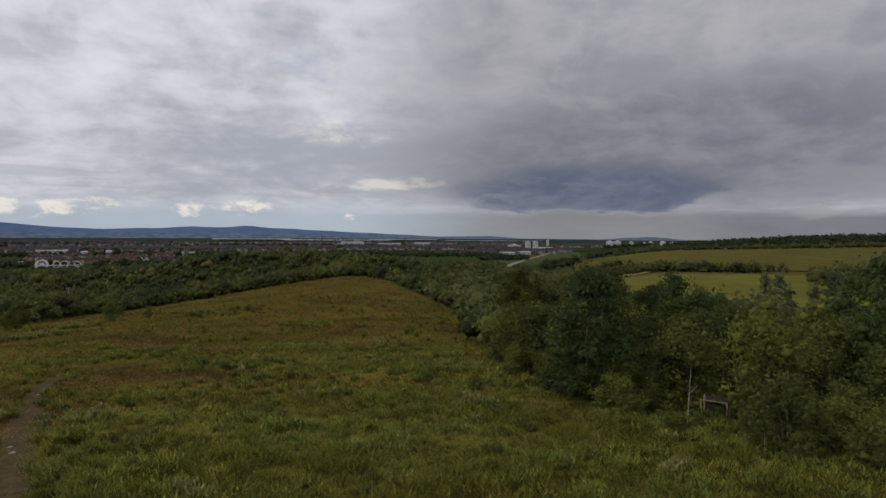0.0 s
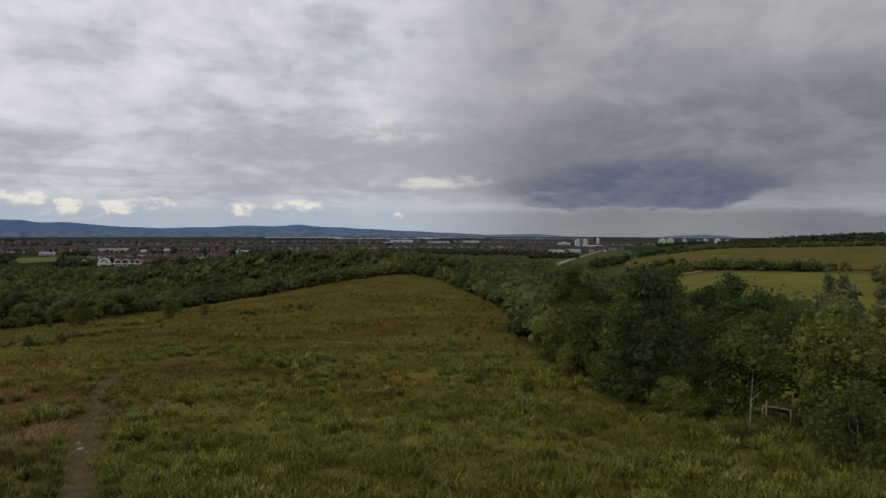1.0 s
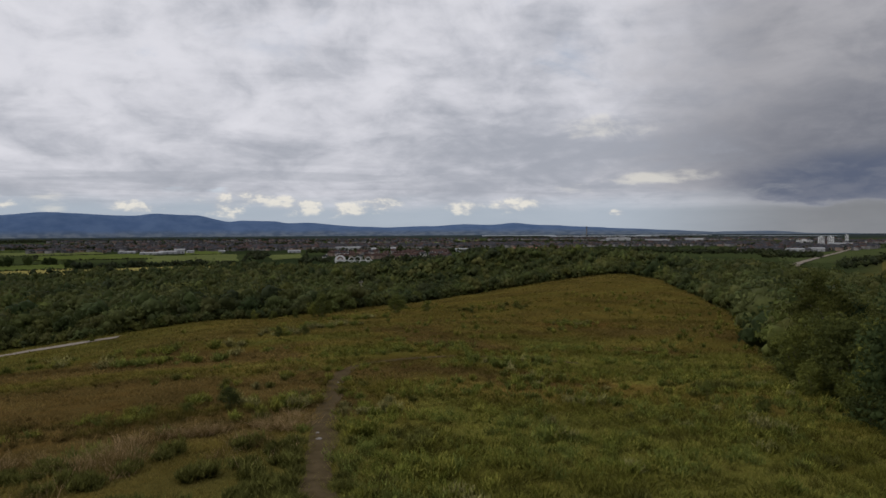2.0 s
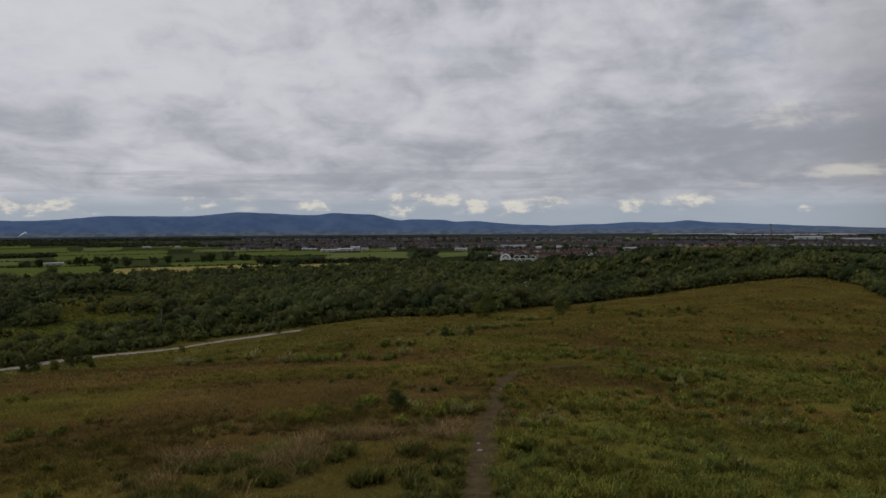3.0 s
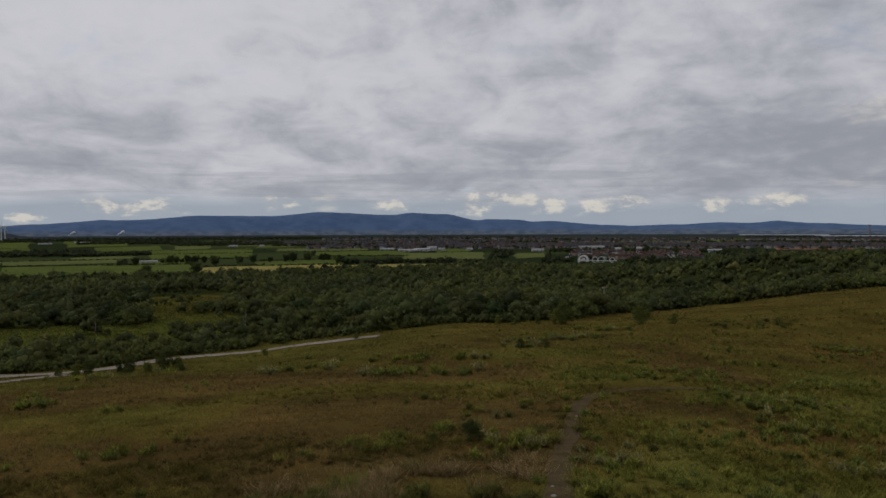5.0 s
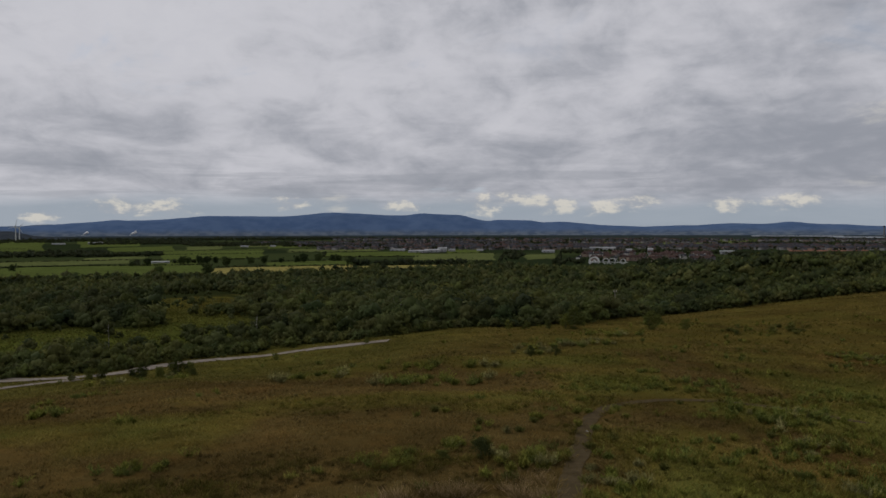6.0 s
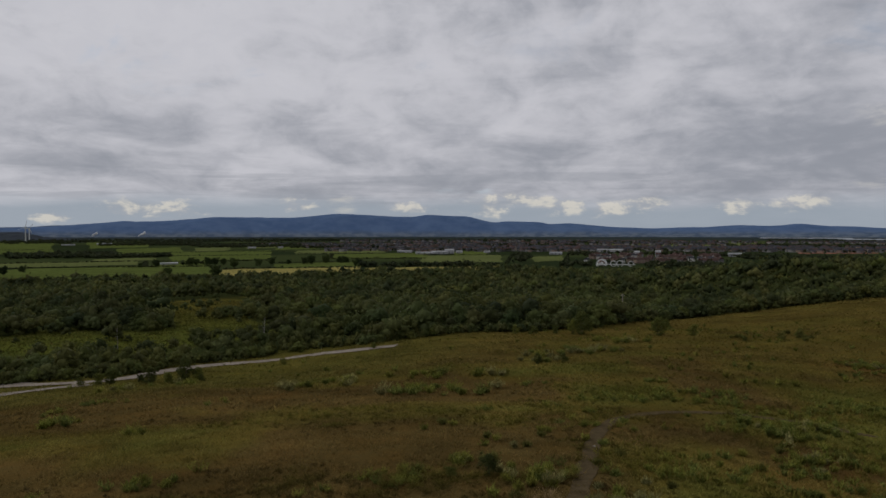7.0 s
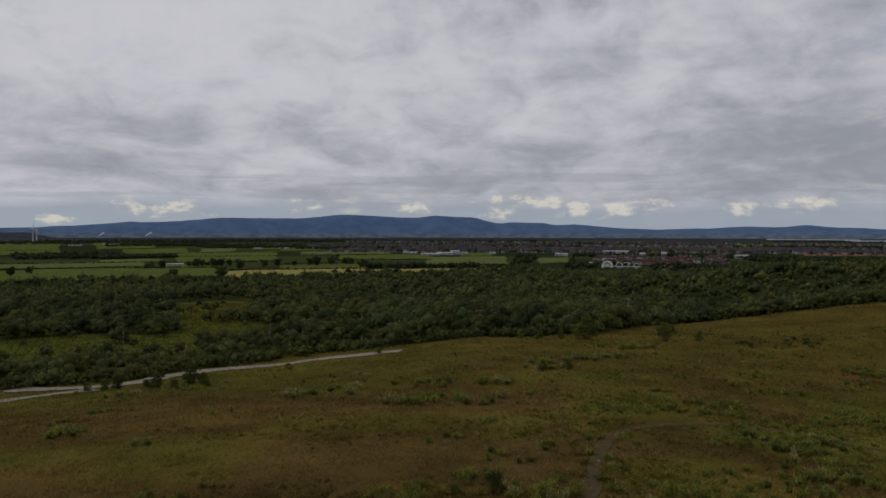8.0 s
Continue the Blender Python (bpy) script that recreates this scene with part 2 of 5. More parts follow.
def hill_build(q, p):
    """Heather moor above, paler farmland on the lower slopes; blue haze painted into both."""
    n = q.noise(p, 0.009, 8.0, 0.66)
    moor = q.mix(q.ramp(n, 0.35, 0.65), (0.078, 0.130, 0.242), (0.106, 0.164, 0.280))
    # pale fields, with haze painted over the foot of the hills
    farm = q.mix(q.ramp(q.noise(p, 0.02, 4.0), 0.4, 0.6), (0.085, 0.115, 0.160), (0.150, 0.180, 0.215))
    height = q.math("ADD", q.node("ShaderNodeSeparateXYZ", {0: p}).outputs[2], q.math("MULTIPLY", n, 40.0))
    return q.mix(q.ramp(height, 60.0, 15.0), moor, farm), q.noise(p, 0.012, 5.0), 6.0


M_HILL = surface("haze_tinted_moor", hill_build, 1.0, 0.0)
# haze put into both base colours: bluer, and paler farther off
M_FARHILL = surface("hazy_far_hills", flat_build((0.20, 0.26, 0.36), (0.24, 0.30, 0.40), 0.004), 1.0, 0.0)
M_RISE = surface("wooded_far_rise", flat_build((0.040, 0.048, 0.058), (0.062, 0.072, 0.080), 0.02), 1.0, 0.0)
M_WATER = surface("estuary_water", lambda q, p: (q.mix(q.noise(p, 0.01, 3.0), (0.16, 0.19, 0.22), (0.24, 0.27, 0.30)), q.noise(p, 0.3, 3.0), 0.05), 0.35, 0.4)
M_WHITE = surface("weathered_white_steel", flat_build((0.55, 0.55, 0.54), (0.74, 0.74, 0.72), 0.4), 0.5, 0.4)
M_RENDER = surface("pale_render_wall", flat_build((0.46, 0.44, 0.41), (0.64, 0.62, 0.58), 0.3))
M_HARL = surface("grey_harled_wall", flat_build((0.06, 0.058, 0.060), (0.36, 0.345, 0.33), 0.03))
M_BRICK = surface("brown_brick_wall", flat_build((0.20, 0.14, 0.11), (0.33, 0.26, 0.21), 0.3))
M_CLAD = surface("pale_sheet_cladding", flat_build((0.30, 0.31, 0.32), (0.46, 0.46, 0.46), 0.05), 0.6, 0.3)
M_TILE = surface("red_roof_tiles", flat_build((0.060, 0.038, 0.034), (0.105, 0.066, 0.056), 0.5))
M_SLATE = surface("grey_roof_slates", flat_build((0.036, 0.037, 0.044), (0.074, 0.074, 0.082), 0.5))
M_GLASS = surface("dark_window_glass", flat_build((0.03, 0.035, 0.045), (0.06, 0.065, 0.075), 0.3), 0.15, 0.5)
M_POLE = surface("silvered_pole_timber", bark_build((0.20, 0.175, 0.145), (0.34, 0.305, 0.26), 3.0), 0.85, 0.2)
M_TIMBER = surface("peeled_timber", bark_build((0.24, 0.17, 0.11), (0.44, 0.33, 0.23), 3.0), 0.85, 0.2)
M_RUST = surface("rusty_sheet_roof", flat_build((0.026, 0.019, 0.013), (0.060, 0.040, 0.028), 3.0), 0.8, 0.3)
M_STEAM = surface("white_steam", flat_build((0.78, 0.78, 0.78), (0.88, 0.88, 0.88), 0.05), 1.0, 0.0)
M_STONE = surface("pale_stone", flat_build((0.20, 0.185, 0.16), (0.34, 0.31, 0.28), 6.0))

# ---- building blocks ----


def part(name, bm, material, parent, label=""):
    """Links a bmesh as one mesh under a thing or a part."""
    me = bpy.data.meshes.new(name)
    bm.to_mesh(me)
    bm.free()
    me.materials.append(material)
    ob = new(name, me)
    ob.parent = parent
    return tagged(ob, label)


def raw_mesh(name, verts, faces, material, tint=None, smooth=False):
    """A mesh from numpy arrays: verts (n, 3), faces a list of (m, k) index arrays; tint (n, 3): base colour at each vertex."""
    me = bpy.data.meshes.new(name)
    verts = np.asarray(verts, np.float32)
    loops = np.concatenate([f.ravel() for f in faces]).astype(np.int32)
    sizes = np.concatenate([np.full(len(f), f.shape[1]) for f in faces]).astype(np.int32)
    me.vertices.add(len(verts))
    me.vertices.foreach_set("co", verts.ravel())
    me.loops.add(len(loops))
    me.loops.foreach_set("vertex_index", loops)
    me.polygons.add(len(sizes))
    me.polygons.foreach_set("loop_start", np.r_[0, np.cumsum(sizes)[:-1]].astype(np.int32))
    me.polygons.foreach_set("loop_total", sizes)
    if smooth:
        me.polygons.foreach_set("use_smooth", np.ones(len(sizes), bool))
    if tint is not None:
        layer = me.attributes.new("tint", "FLOAT_COLOR", "POINT")
        layer.data.foreach_set("color", np.c_[tint, np.ones(len(verts))].astype(np.float32).ravel())
    me.update(calc_edges=True)
    me.validate()
    me.materials.append(material)
    return me


rng = np.random.default_rng(7)
TABLE = rng.random((128, 128))


def value_noise(x, y):
    xi, yi = np.floor(x).astype(int), np.floor(y).astype(int)
    fx, fy = x - xi, y - yi
    fx, fy = fx * fx * (3 - 2 * fx), fy * fy * (3 - 2 * fy)
    t = lambda a, b: TABLE[(xi + a) % 128, (yi + b) % 128]
    return (t(0, 0) * (1 - fx) + t(1, 0) * fx) * (1 - fy) + (t(0, 1) * (1 - fx) + t(1, 1) * fx) * fy


def fbm(x, y, size, octaves=4):
    x, y = np.asarray(x, float), np.asarray(y, float)
    total, amp, s = 0.0, 0.5, 1.0 / size
    for n in range(octaves):
        total = total + amp * value_noise(x * s + 17.3 * n, y * s + 9.1 * n)
        amp, s = amp / 2, s * 2.03
    return total / (1 - 0.5 ** octaves)


def polar(bearing, far):
    """Plan position at a bearing (degrees to the right of +y) and a distance from the take-off point."""
    a = np.radians(bearing)
    return np.sin(a) * far, np.cos(a) * far


# ---- the land ----
def sst(a, b, x):
    t = np.clip((x - a) / (b - a), 0, 1)
    return t * t * (3 - 2 * t)
def smooth_interp(x, xs, ys):
    """Monotone-looking curve through a few heights, eased between them by a short running mean."""
    w = 0.06 * np.maximum(np.abs(x), 60)
    return sum(np.interp(x + k * w, xs, ys) for k in (-1, -0.5, 0, 0.5, 1)) / 5
# the meadow's far edge, by bearing: distance, and the slopes from take-off height to the edge and to the ground 150 m out
MEADOW_AZ = [7, 10, 13, 16, 19, 22, 25, 28, 29.5, 31.7, 34, 36.8, 38.7]
MEADOW_END = [208, 245, 277, 282, 316, 322, 337, 346, 350, 340, 290, 212, 170]
MEADOW_SLOPE = [-0.1230, -0.1165, -0.1091, -0.1008, -0.0942, -0.0858, -0.0755, -0.0685, -0.0655, -0.0665, -0.0735, -0.0975, -0.1175]
MEADOW_NEAR = [-0.1330, -0.1330, -0.1330, -0.1330, -0.1330, -0.1310, -0.1290, -0.1290, -0.1300, -0.1300, -0.1300, -0.1310, -0.1310]
RISE = 20.0


def land(x, y):
    """Height of the ground at plan position x, y (metres)."""
    x, y = np.asarray(x, float), np.asarray(y, float)
    u, v = 0.5 * x + 0.866 * y, 0.866 * x - 0.5 * y
    d = np.hypot(x, y)
    az = np.degrees(np.arctan2(x, y))          # to the right of +y
    ridge = smooth_interp(u, [-200, -60, 0, 35, 76, 105, 150, 215, 283, 330, 480, 700], [-9, -5, -7.0, -11.1, -15.2, -17.2, -19.6, -19.6, -17.6, -19, -31, -45])
    side = smooth_interp(d, [-20, 0, 40, 75, 107, 190, 230, 300, 420], [-6, -7, -11, -14.5, -16.8, -24, -26, -30, -38])
    side = side - 5 * sst(60, 150, d) * sst(0, 22, -az)
    w = sst(8, 32, az)
    z = side * (1 - w) + ridge * w - 6.0 * sst(18, 120, v) * sst(0, 60, d)
    # the wooded slope runs out into the plain
    far = sst(280, 680, d)
    plain = -45 + 17 * sst(1800, 4700, d)
    z = z * (1 - far) + plain * far
    # open hill with fields and a wooded crest to the right
    hill = smooth_interp(d, [0, 200, 520, 900, 1180, 1500, 2600, 4900], [-22, -24, -26, -20, -17, -20, -40, -30])
    hill = hill + 12.5 * sst(700, 1180, d) * (1 - sst(1250, 1900, d)) * sst(53, 70, az)
    w = sst(44, 57, az) * sst(150, 330, d) * (1 - sst(110, 150, az))
    z = z * (1 - w) + hill * w
    # level bench of the wood beyond the track
    z = z + np.interp(d, [180, 223, 270, 310, 360, 430, 600], [0, 1.6, 3.4, 5.2, 8.0, 7.5, 0]) * sst(-5, -17, az) * (1 - sst(50, 90, -az))
    # the meadow's long back: it sinks away evenly to its far edge, where the wood begins
    end = np.interp(az, MEADOW_AZ, MEADOW_END)
    near = np.interp(az, MEADOW_AZ, MEADOW_NEAR)
    t = np.clip((1 / 150 - 1 / np.maximum(d, 150)) / (1 / 150 - 1 / end), 0, None)
    back = d * (near + (np.interp(az, MEADOW_AZ, MEADOW_SLOPE) - near) * np.minimum(t, 1.0) ** 0.85) - 0.03 * np.maximum(d - end, 0)
    w = sst(135, 175, d) * (1 - sst(20, 150, d - end)) * sst(7, 13, az) * (1 - sst(38.5, 40, az))
    z = z * (1 - w) + back * w
    # a wooded rise beyond the end of the meadow
    z = z + RISE * np.exp(-(((d - 520) / 140) ** 2 + ((az - 25) / 14.5) ** 2)) * sst(330, 460, d)
    n = 0.35 * np.sin(x * .11 + 1.3 * np.sin(y * .07)) * np.sin(y * .09 + .8 * np.sin(x * .05))
    return z + n * sst(8, 40, d) + 20.0


def mix3(a, b, w):
    return np.asarray(a) * (1 - w[..., None]) + np.asarray(b) * w[..., None]


def wood_edge(bearing):
    """Distance at which the trees begin, by bearing."""
    return np.interp(bearing, [-180, -60, -38, -30, -25, -18, -11, 0, 7, 10, 13, 16, 19, 22, 25, 28, 31, 33, 34.5, 36.5, 38.7, 40.2, 41, 43.2, 48, 57, 66, 75, 100, 180],
                     [160, 150, 158, 156, 172, 184, 178, 190, 206, 245, 277, 282, 316, 322, 337, 346, 347, 318, 278, 216, 170, 128, 80, 56, 43, 31, 26.5, 24, 23, 150])


def wooded(x, y):
    """Where trees grow, 0 to 1."""
    x, y = np.asarray(x, float), np.asarray(y, float)
    d, a = np.hypot(x, y), np.degrees(np.arctan2(x, y))
    w = sst(-1.0, 1.5, d - wood_edge(a))
    # outer limit of the wood: fields of the plain, and the open hill to the right
    reach = np.interp(a, [-60, -36, -22, -5, 1, 4.5, 12, 16, 20, 40, 46, 49, 54, 68, 90], [770, 745, 725, 800, 880, 820, 800, 900, 950, 900, 520, 280, 165, 132, 120])
    w = w * (1 - sst(0.0, 12.0, d - reach * (0.96 + 0.08 * fbm(x, y, 60.0, 2))))
    # grassy clearings in the wood
    for cx, cy, ax, ay, turn in ((-124, 197, 36, 22, -20), (-97, 222, 28, 17, 10), (-114, 258, 20, 34, 25), (-140, 330, 36, 66, 15)):
        c, s = math.cos(radians(turn)), math.sin(radians(turn))
        px, py = (x - cx) * c + (y - cy) * s, -(x - cx) * s + (y - cy) * c
        w = w * sst(0.8, 1.15, np.hypot(px / ax, py / ay) + 0.9 * (fbm(x, y, 16.0, 3) - 0.5))
    return w


BROWN, OLIVE, GREEN, STRAW, RUST = (0.106, 0.075, 0.025), (0.126, 0.102, 0.025), (0.116, 0.118, 0.026), (0.210, 0.160, 0.062), (0.134, 0.072, 0.024)


def turf(x, y):
    """Base colour of the meadow: brown moor grass, olive grass, green rushy ground."""
    x, y = np.asarray(x, float), np.asarray(y, float)
    d, a = np.hypot(x, y), np.degrees(np.arctan2(x, y))
    wet = fbm(x, y, 13.0, 4) + (0.13 * sst(4, 26, a) * (1 - sst(60, 115, d)) - 0.14 * sst(10, -12, a)) * sst(5, 20, d) - 0.03
    c = mix3(BROWN, OLIVE, sst(0.36, 0.50, wet))
    c = mix3(c, GREEN, 0.8 * sst(0.50, 0.68, wet))
    c = mix3(c, RUST, sst(0.62, 0.74, fbm(x + 300, y - 80, 17.0, 3)) * 0.32)
    c = mix3(c, OLIVE, 0.7 * sst(90, 150, d))
    c = mix3(c, GREEN, 0.55 * sst(85, 125, d) * sst(2, -10, a))
    c = mix3(c, RUST, 0.9 * np.exp(-(((x - 62) / 9) ** 2 + ((y - 119) / 7) ** 2)))
    # dark mixed growth where the seeding grass stands
    c = mix3(c, (0.084, 0.068, 0.020), 0.85 * np.exp(-(((x + 4) / 7) ** 2 + ((y - 24) / 6) ** 2)))
    # patches a few paces across: hummocks' light and dark painted in; duller farther off
    return c * ((0.36 + 0.72 * fbm(x - 70, y + 31, 5.0, 3) + 0.56 * fbm(x + 9, y * 1.6 - 15, 13.0, 3)) * np.interp(d, [0, 50, 105], [1.19, 1.17, 0.93]))[..., None]


def ground_tint(x, y):
    d, a = np.hypot(x, y), np.degrees(np.arctan2(x, y))
    c = turf(x, y) * 0.80
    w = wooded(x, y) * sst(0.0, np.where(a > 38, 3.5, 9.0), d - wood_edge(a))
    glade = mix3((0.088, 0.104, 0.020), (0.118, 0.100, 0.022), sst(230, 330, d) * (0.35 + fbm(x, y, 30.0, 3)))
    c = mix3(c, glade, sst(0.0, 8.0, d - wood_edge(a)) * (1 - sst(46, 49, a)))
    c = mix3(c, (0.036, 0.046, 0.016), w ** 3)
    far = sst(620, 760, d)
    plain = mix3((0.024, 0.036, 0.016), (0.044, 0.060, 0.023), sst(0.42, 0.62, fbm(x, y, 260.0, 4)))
    # haze painted into the far plain: blue-grey with growing distance
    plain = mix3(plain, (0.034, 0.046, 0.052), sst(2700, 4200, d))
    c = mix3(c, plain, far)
    hill = mix3((0.100, 0.082, 0.030), (0.080, 0.082, 0.030), fbm(x, y, 70.0, 3))
    c = mix3(c, hill, sst(46, 52, a) * sst(165, 215, d) * (1 - sst(930, 1010, d)) * (1 - w))
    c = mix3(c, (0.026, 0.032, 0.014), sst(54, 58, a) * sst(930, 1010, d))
    return c


radii = np.concatenate([[0.4], np.geomspace(2.0, 4880.0, 190)])
steps = 480
angles = np.linspace(-np.pi, np.pi, steps, endpoint=False)
gx, gy = radii[:, None] * np.sin(angles), radii[:, None] * np.cos(angles)
gz = land(gx, gy)
ring = np.arange(steps)
rows_at = np.arange(len(radii) - 1)[:, None] * steps
quads = np.stack([rows_at + ring, rows_at + (ring + 1) % steps, rows_at + steps + (ring + 1) % steps, rows_at + steps + ring], -1).reshape(-1, 4)
centre = len(radii) * steps
verts = np.r_[np.c_[gx.ravel(), gy.ravel(), gz.ravel()], [[0, 0, float(land(0.0, 0.0))]]]
fan = np.c_[np.full(steps, centre), (ring + 1) % steps, ring]
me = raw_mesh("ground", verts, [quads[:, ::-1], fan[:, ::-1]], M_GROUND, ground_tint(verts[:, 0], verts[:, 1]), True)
tagged(new("ground", me), "rough moorland meadow falling to a wooded slope and plain", "ground", kind="structure")


def strip(name, line, width, material, label, category, above=0.03, ragged=0.35, step=0.5, kind="structure"):
    """A way laid over the ground along a plan line, with uneven edges."""
    line = np.array(line, float)
    seg = np.r_[0, np.cumsum(np.hypot(*np.diff(line, axis=0).T))]
    s = np.arange(0, seg[-1], step)
    pts = np.c_[np.interp(s, seg, line[:, 0]), np.interp(s, seg, line[:, 1])]
    k = max(3, int(6 / step)) | 1
    pad = np.r_[np.repeat(pts[:1], k // 2, 0), pts, np.repeat(pts[-1:], k // 2, 0)]
    pts = np.stack([np.convolve(pad[:, n], np.ones(k) / k, "valid") for n in (0, 1)], 1)
    way = np.gradient(pts, axis=0)
    way /= np.linalg.norm(way, axis=1)[:, None] + 1e-9
    side = np.c_[way[:, 1], -way[:, 0]]
    cols = 7
    half = width / 2 * (1 + ragged * (fbm(s, s * 0 + len(line), 3.0, 3) - 0.5) * 2)
    half2 = width / 2 * (1 + ragged * (fbm(s, s * 0 + 55.0, 2.4, 3) - 0.5) * 2)
    across = np.linspace(-1, 1, cols)
    off = np.where(across[None] < 0, across[None] * half[:, None], across[None] * half2[:, None])
    p = pts[:, None] + side[:, None] * off[..., None]
    z = land(p[..., 0], p[..., 1]) + above
    n = len(s)
    i = (np.arange(n - 1)[:, None] * cols + np.arange(cols - 1)).ravel()
    me = raw_mesh(name, np.c_[p.reshape(-1, 2), z.ravel()], [np.c_[i, i + 1, i + cols + 1, i + cols]], material, None, True)
    return tagged(new(name, me), label, category, kind=kind)


FOOTPATH = [(1.2, 12), (1.7, 19), (2.3, 24), (2.9, 29), (4.1, 37.8), (5.8, 47.5), (7.3, 55), (9.2, 61.8), (13.6, 67.6), (20.9, 69.6), (28.7, 66.8), (33.5, 63)]
footpath = strip("footpath", FOOTPATH, 1.2, M_PATH, "narrow trodden earth path curving through the grass", "path", 0.05, 0.45, 0.3)
TRACK = [(-122, 140), (-110, 133), (-100.1, 127.7), (-89.9, 123.4), (-82.4, 122.5), (-76.8, 124.2), (-72.9, 129.3), (-73.1, 140.9), (-69.7, 149.6), (-61.9, 159), (-46.2, 163), (-33, 159), (-24, 159)]
gravel_track = strip("gravel_track", TRACK, 5.6, M_GRAVEL, "pale gravel forest track below the meadow", "track", 0.12, 0.35, 0.8)
strip("gravel_lay_by", [(-110, 86), (-97, 95), (-84.3, 107.4), (-81.3, 111.6), (-78.7, 115.3), (-74.5, 121)], 4.6, M_GRAVEL, "bare gravel patch beside the forest track", "gravel patch", 0.09, 0.7, 0.8)


def field(bearing0, bearing1, far0, far1, colour, label, slant=0.0, above=0.5, name="field", near_slope=0.0):
    """A field of the plain: a patch laid on the ground between two bearings and two distances."""
    n, m = 24, 12
    b = np.linspace(bearing0, bearing1, n)[:, None]
    t = np.linspace(0, 1, m)[None]
    lean = (b - (bearing0 + bearing1) / 2) / max(abs(bearing1 - bearing0), 1e-6)
    f = (far0 + (far1 - far0) * t) * (1 + slant * lean) * (1 + 0.02 * (fbm(b * 3 + 0 * t, t * 2 + far0, 1.0, 2) - 0.5))
    x, y = polar(b + 0.6 * (fbm(t * 3 + 0 * b, b * 0 + far0 * 0.1, 1.0, 2) - 0.5), f)
    z = land(x, y) + above
    i = (np.arange(n - 1)[:, None] * m + np.arange(m - 1)).ravel()
    tint = np.asarray(colour) * (0.85 + 0.3 * fbm(x, y, 40.0, 3))[..., None]
    me = raw_mesh(name, np.c_[x.ravel(), y.ravel(), z.ravel()], [np.c_[i, i + 1, i + m + 1, i + m][:, ::-1]], M_FIELD, tint.reshape(-1, 3), True)
    return tagged(new(name, me), label, "field", kind="structure")


LUSH, PALE, STUBBLE, DULL, HEATH = (0.092, 0.118, 0.031), (0.116, 0.136, 0.047), (0.270, 0.235, 0.075), (0.064, 0.080, 0.030), (0.106, 0.093, 0.028)
for b0, b1, f0, f1, colour, label in (
    (-50, -23.4, 790, 1040, LUSH, "bright green pasture beyond the wood"),
    (-50, -28.8, 1075, 1235, PALE, "pale green pasture between hedges"),
    (-27.8, -23.6, 1030, 1190, LUSH, "green pasture below a farm"),
    (-22.7, -11.8, 772, 945, STUBBLE, "pale yellow stubble field beside the wood"),
    (-11.4, -0.2, 868, 948, STUBBLE, "pale yellow strip of stubble by the wood"),
    (-18.6, -11.6, 942, 1096, LUSH, "green pasture behind the stubble"),
    (-26.5, -18.9, 1220, 1790, LUSH, "broad green pasture with a few trees"),
    (-31.7, -27.4, 1245, 1378, PALE, "pale dry pasture along a wood"),
    (-14.1, -6.2, 1262, 1540, LUSH, "green pasture between hedges"),
    (-6.8, -0.2, 1072, 1415, PALE, "green pasture in front of white sheds"),
    (-4.1, -1.4, 1400, 1710, LUSH, "small bright pasture beside the works"),
    (2.3, 4.9, 1150, 1362, PALE, "small green pasture by the wood"),
    (-17.1, -9.8, 1560, 1835, PALE, "pale pasture on the plain"),
    (-46, -34.3, 1735, 3250, LUSH, "green pasture on a low rise"),
    (-32.1, -28.1, 2225, 3100, LUSH, "green pasture beside a dark wood"),
    (-30.2, -25.7, 1710, 2185, LUSH, "green pasture on the plain"),
    (-24.8, -22.2, 1810, 2205, PALE, "pale pasture on the plain"),
    (-20.8, -18.3, 2085, 2385, PALE, "small pale pasture on the plain"),
    (-18.5, -15.3, 1940, 2370, LUSH, "green pasture by the town"),
    (8, 20, 2300, 2800, PALE, "pale pasture beyond the town"),
    (14, 27, 2900, 3200, DULL, "dull pasture by the estuary"),
    (22, 27, 1750, 1830, (0.26, 0.13, 0.09), "bare reddish earth beyond the wood"),
    (49.5, 74, 190, 462, (0.130, 0.128, 0.030), "yellow-green hay meadow behind the trees"),
    (48.0, 56, 468, 520, (0.26, 0.205, 0.095), "pale dry grass strip above the hay meadow"),
    (48.5, 80, 530, 940, HEATH, "brownish rough pasture on the hillside"),
    (42, 49, 1000, 1500, DULL, "dull green slope beside the road"),
):
    field(b0, b1, f0, f1, colour, label, slant=0.12 if f0 < 700 else 0.05)

# water of the estuary
for b0, b1, f0, f1 in ((19.5, 25.5, 3850, 4080), (24.5, 33.5, 3560, 3800), (32, 37.5, 3880, 4050), (38, 46, 3600, 3720), (27, 30, 2680, 2740), (35, 38, 3060, 3120)):
    w = field(b0, b1, f0, f1, (0.3, 0.3, 0.3), "pale sheet of estuary water on the plain", above=2.0, name="water")
    w.data.materials.clear()
    w.data.materials.append(M_WATER)

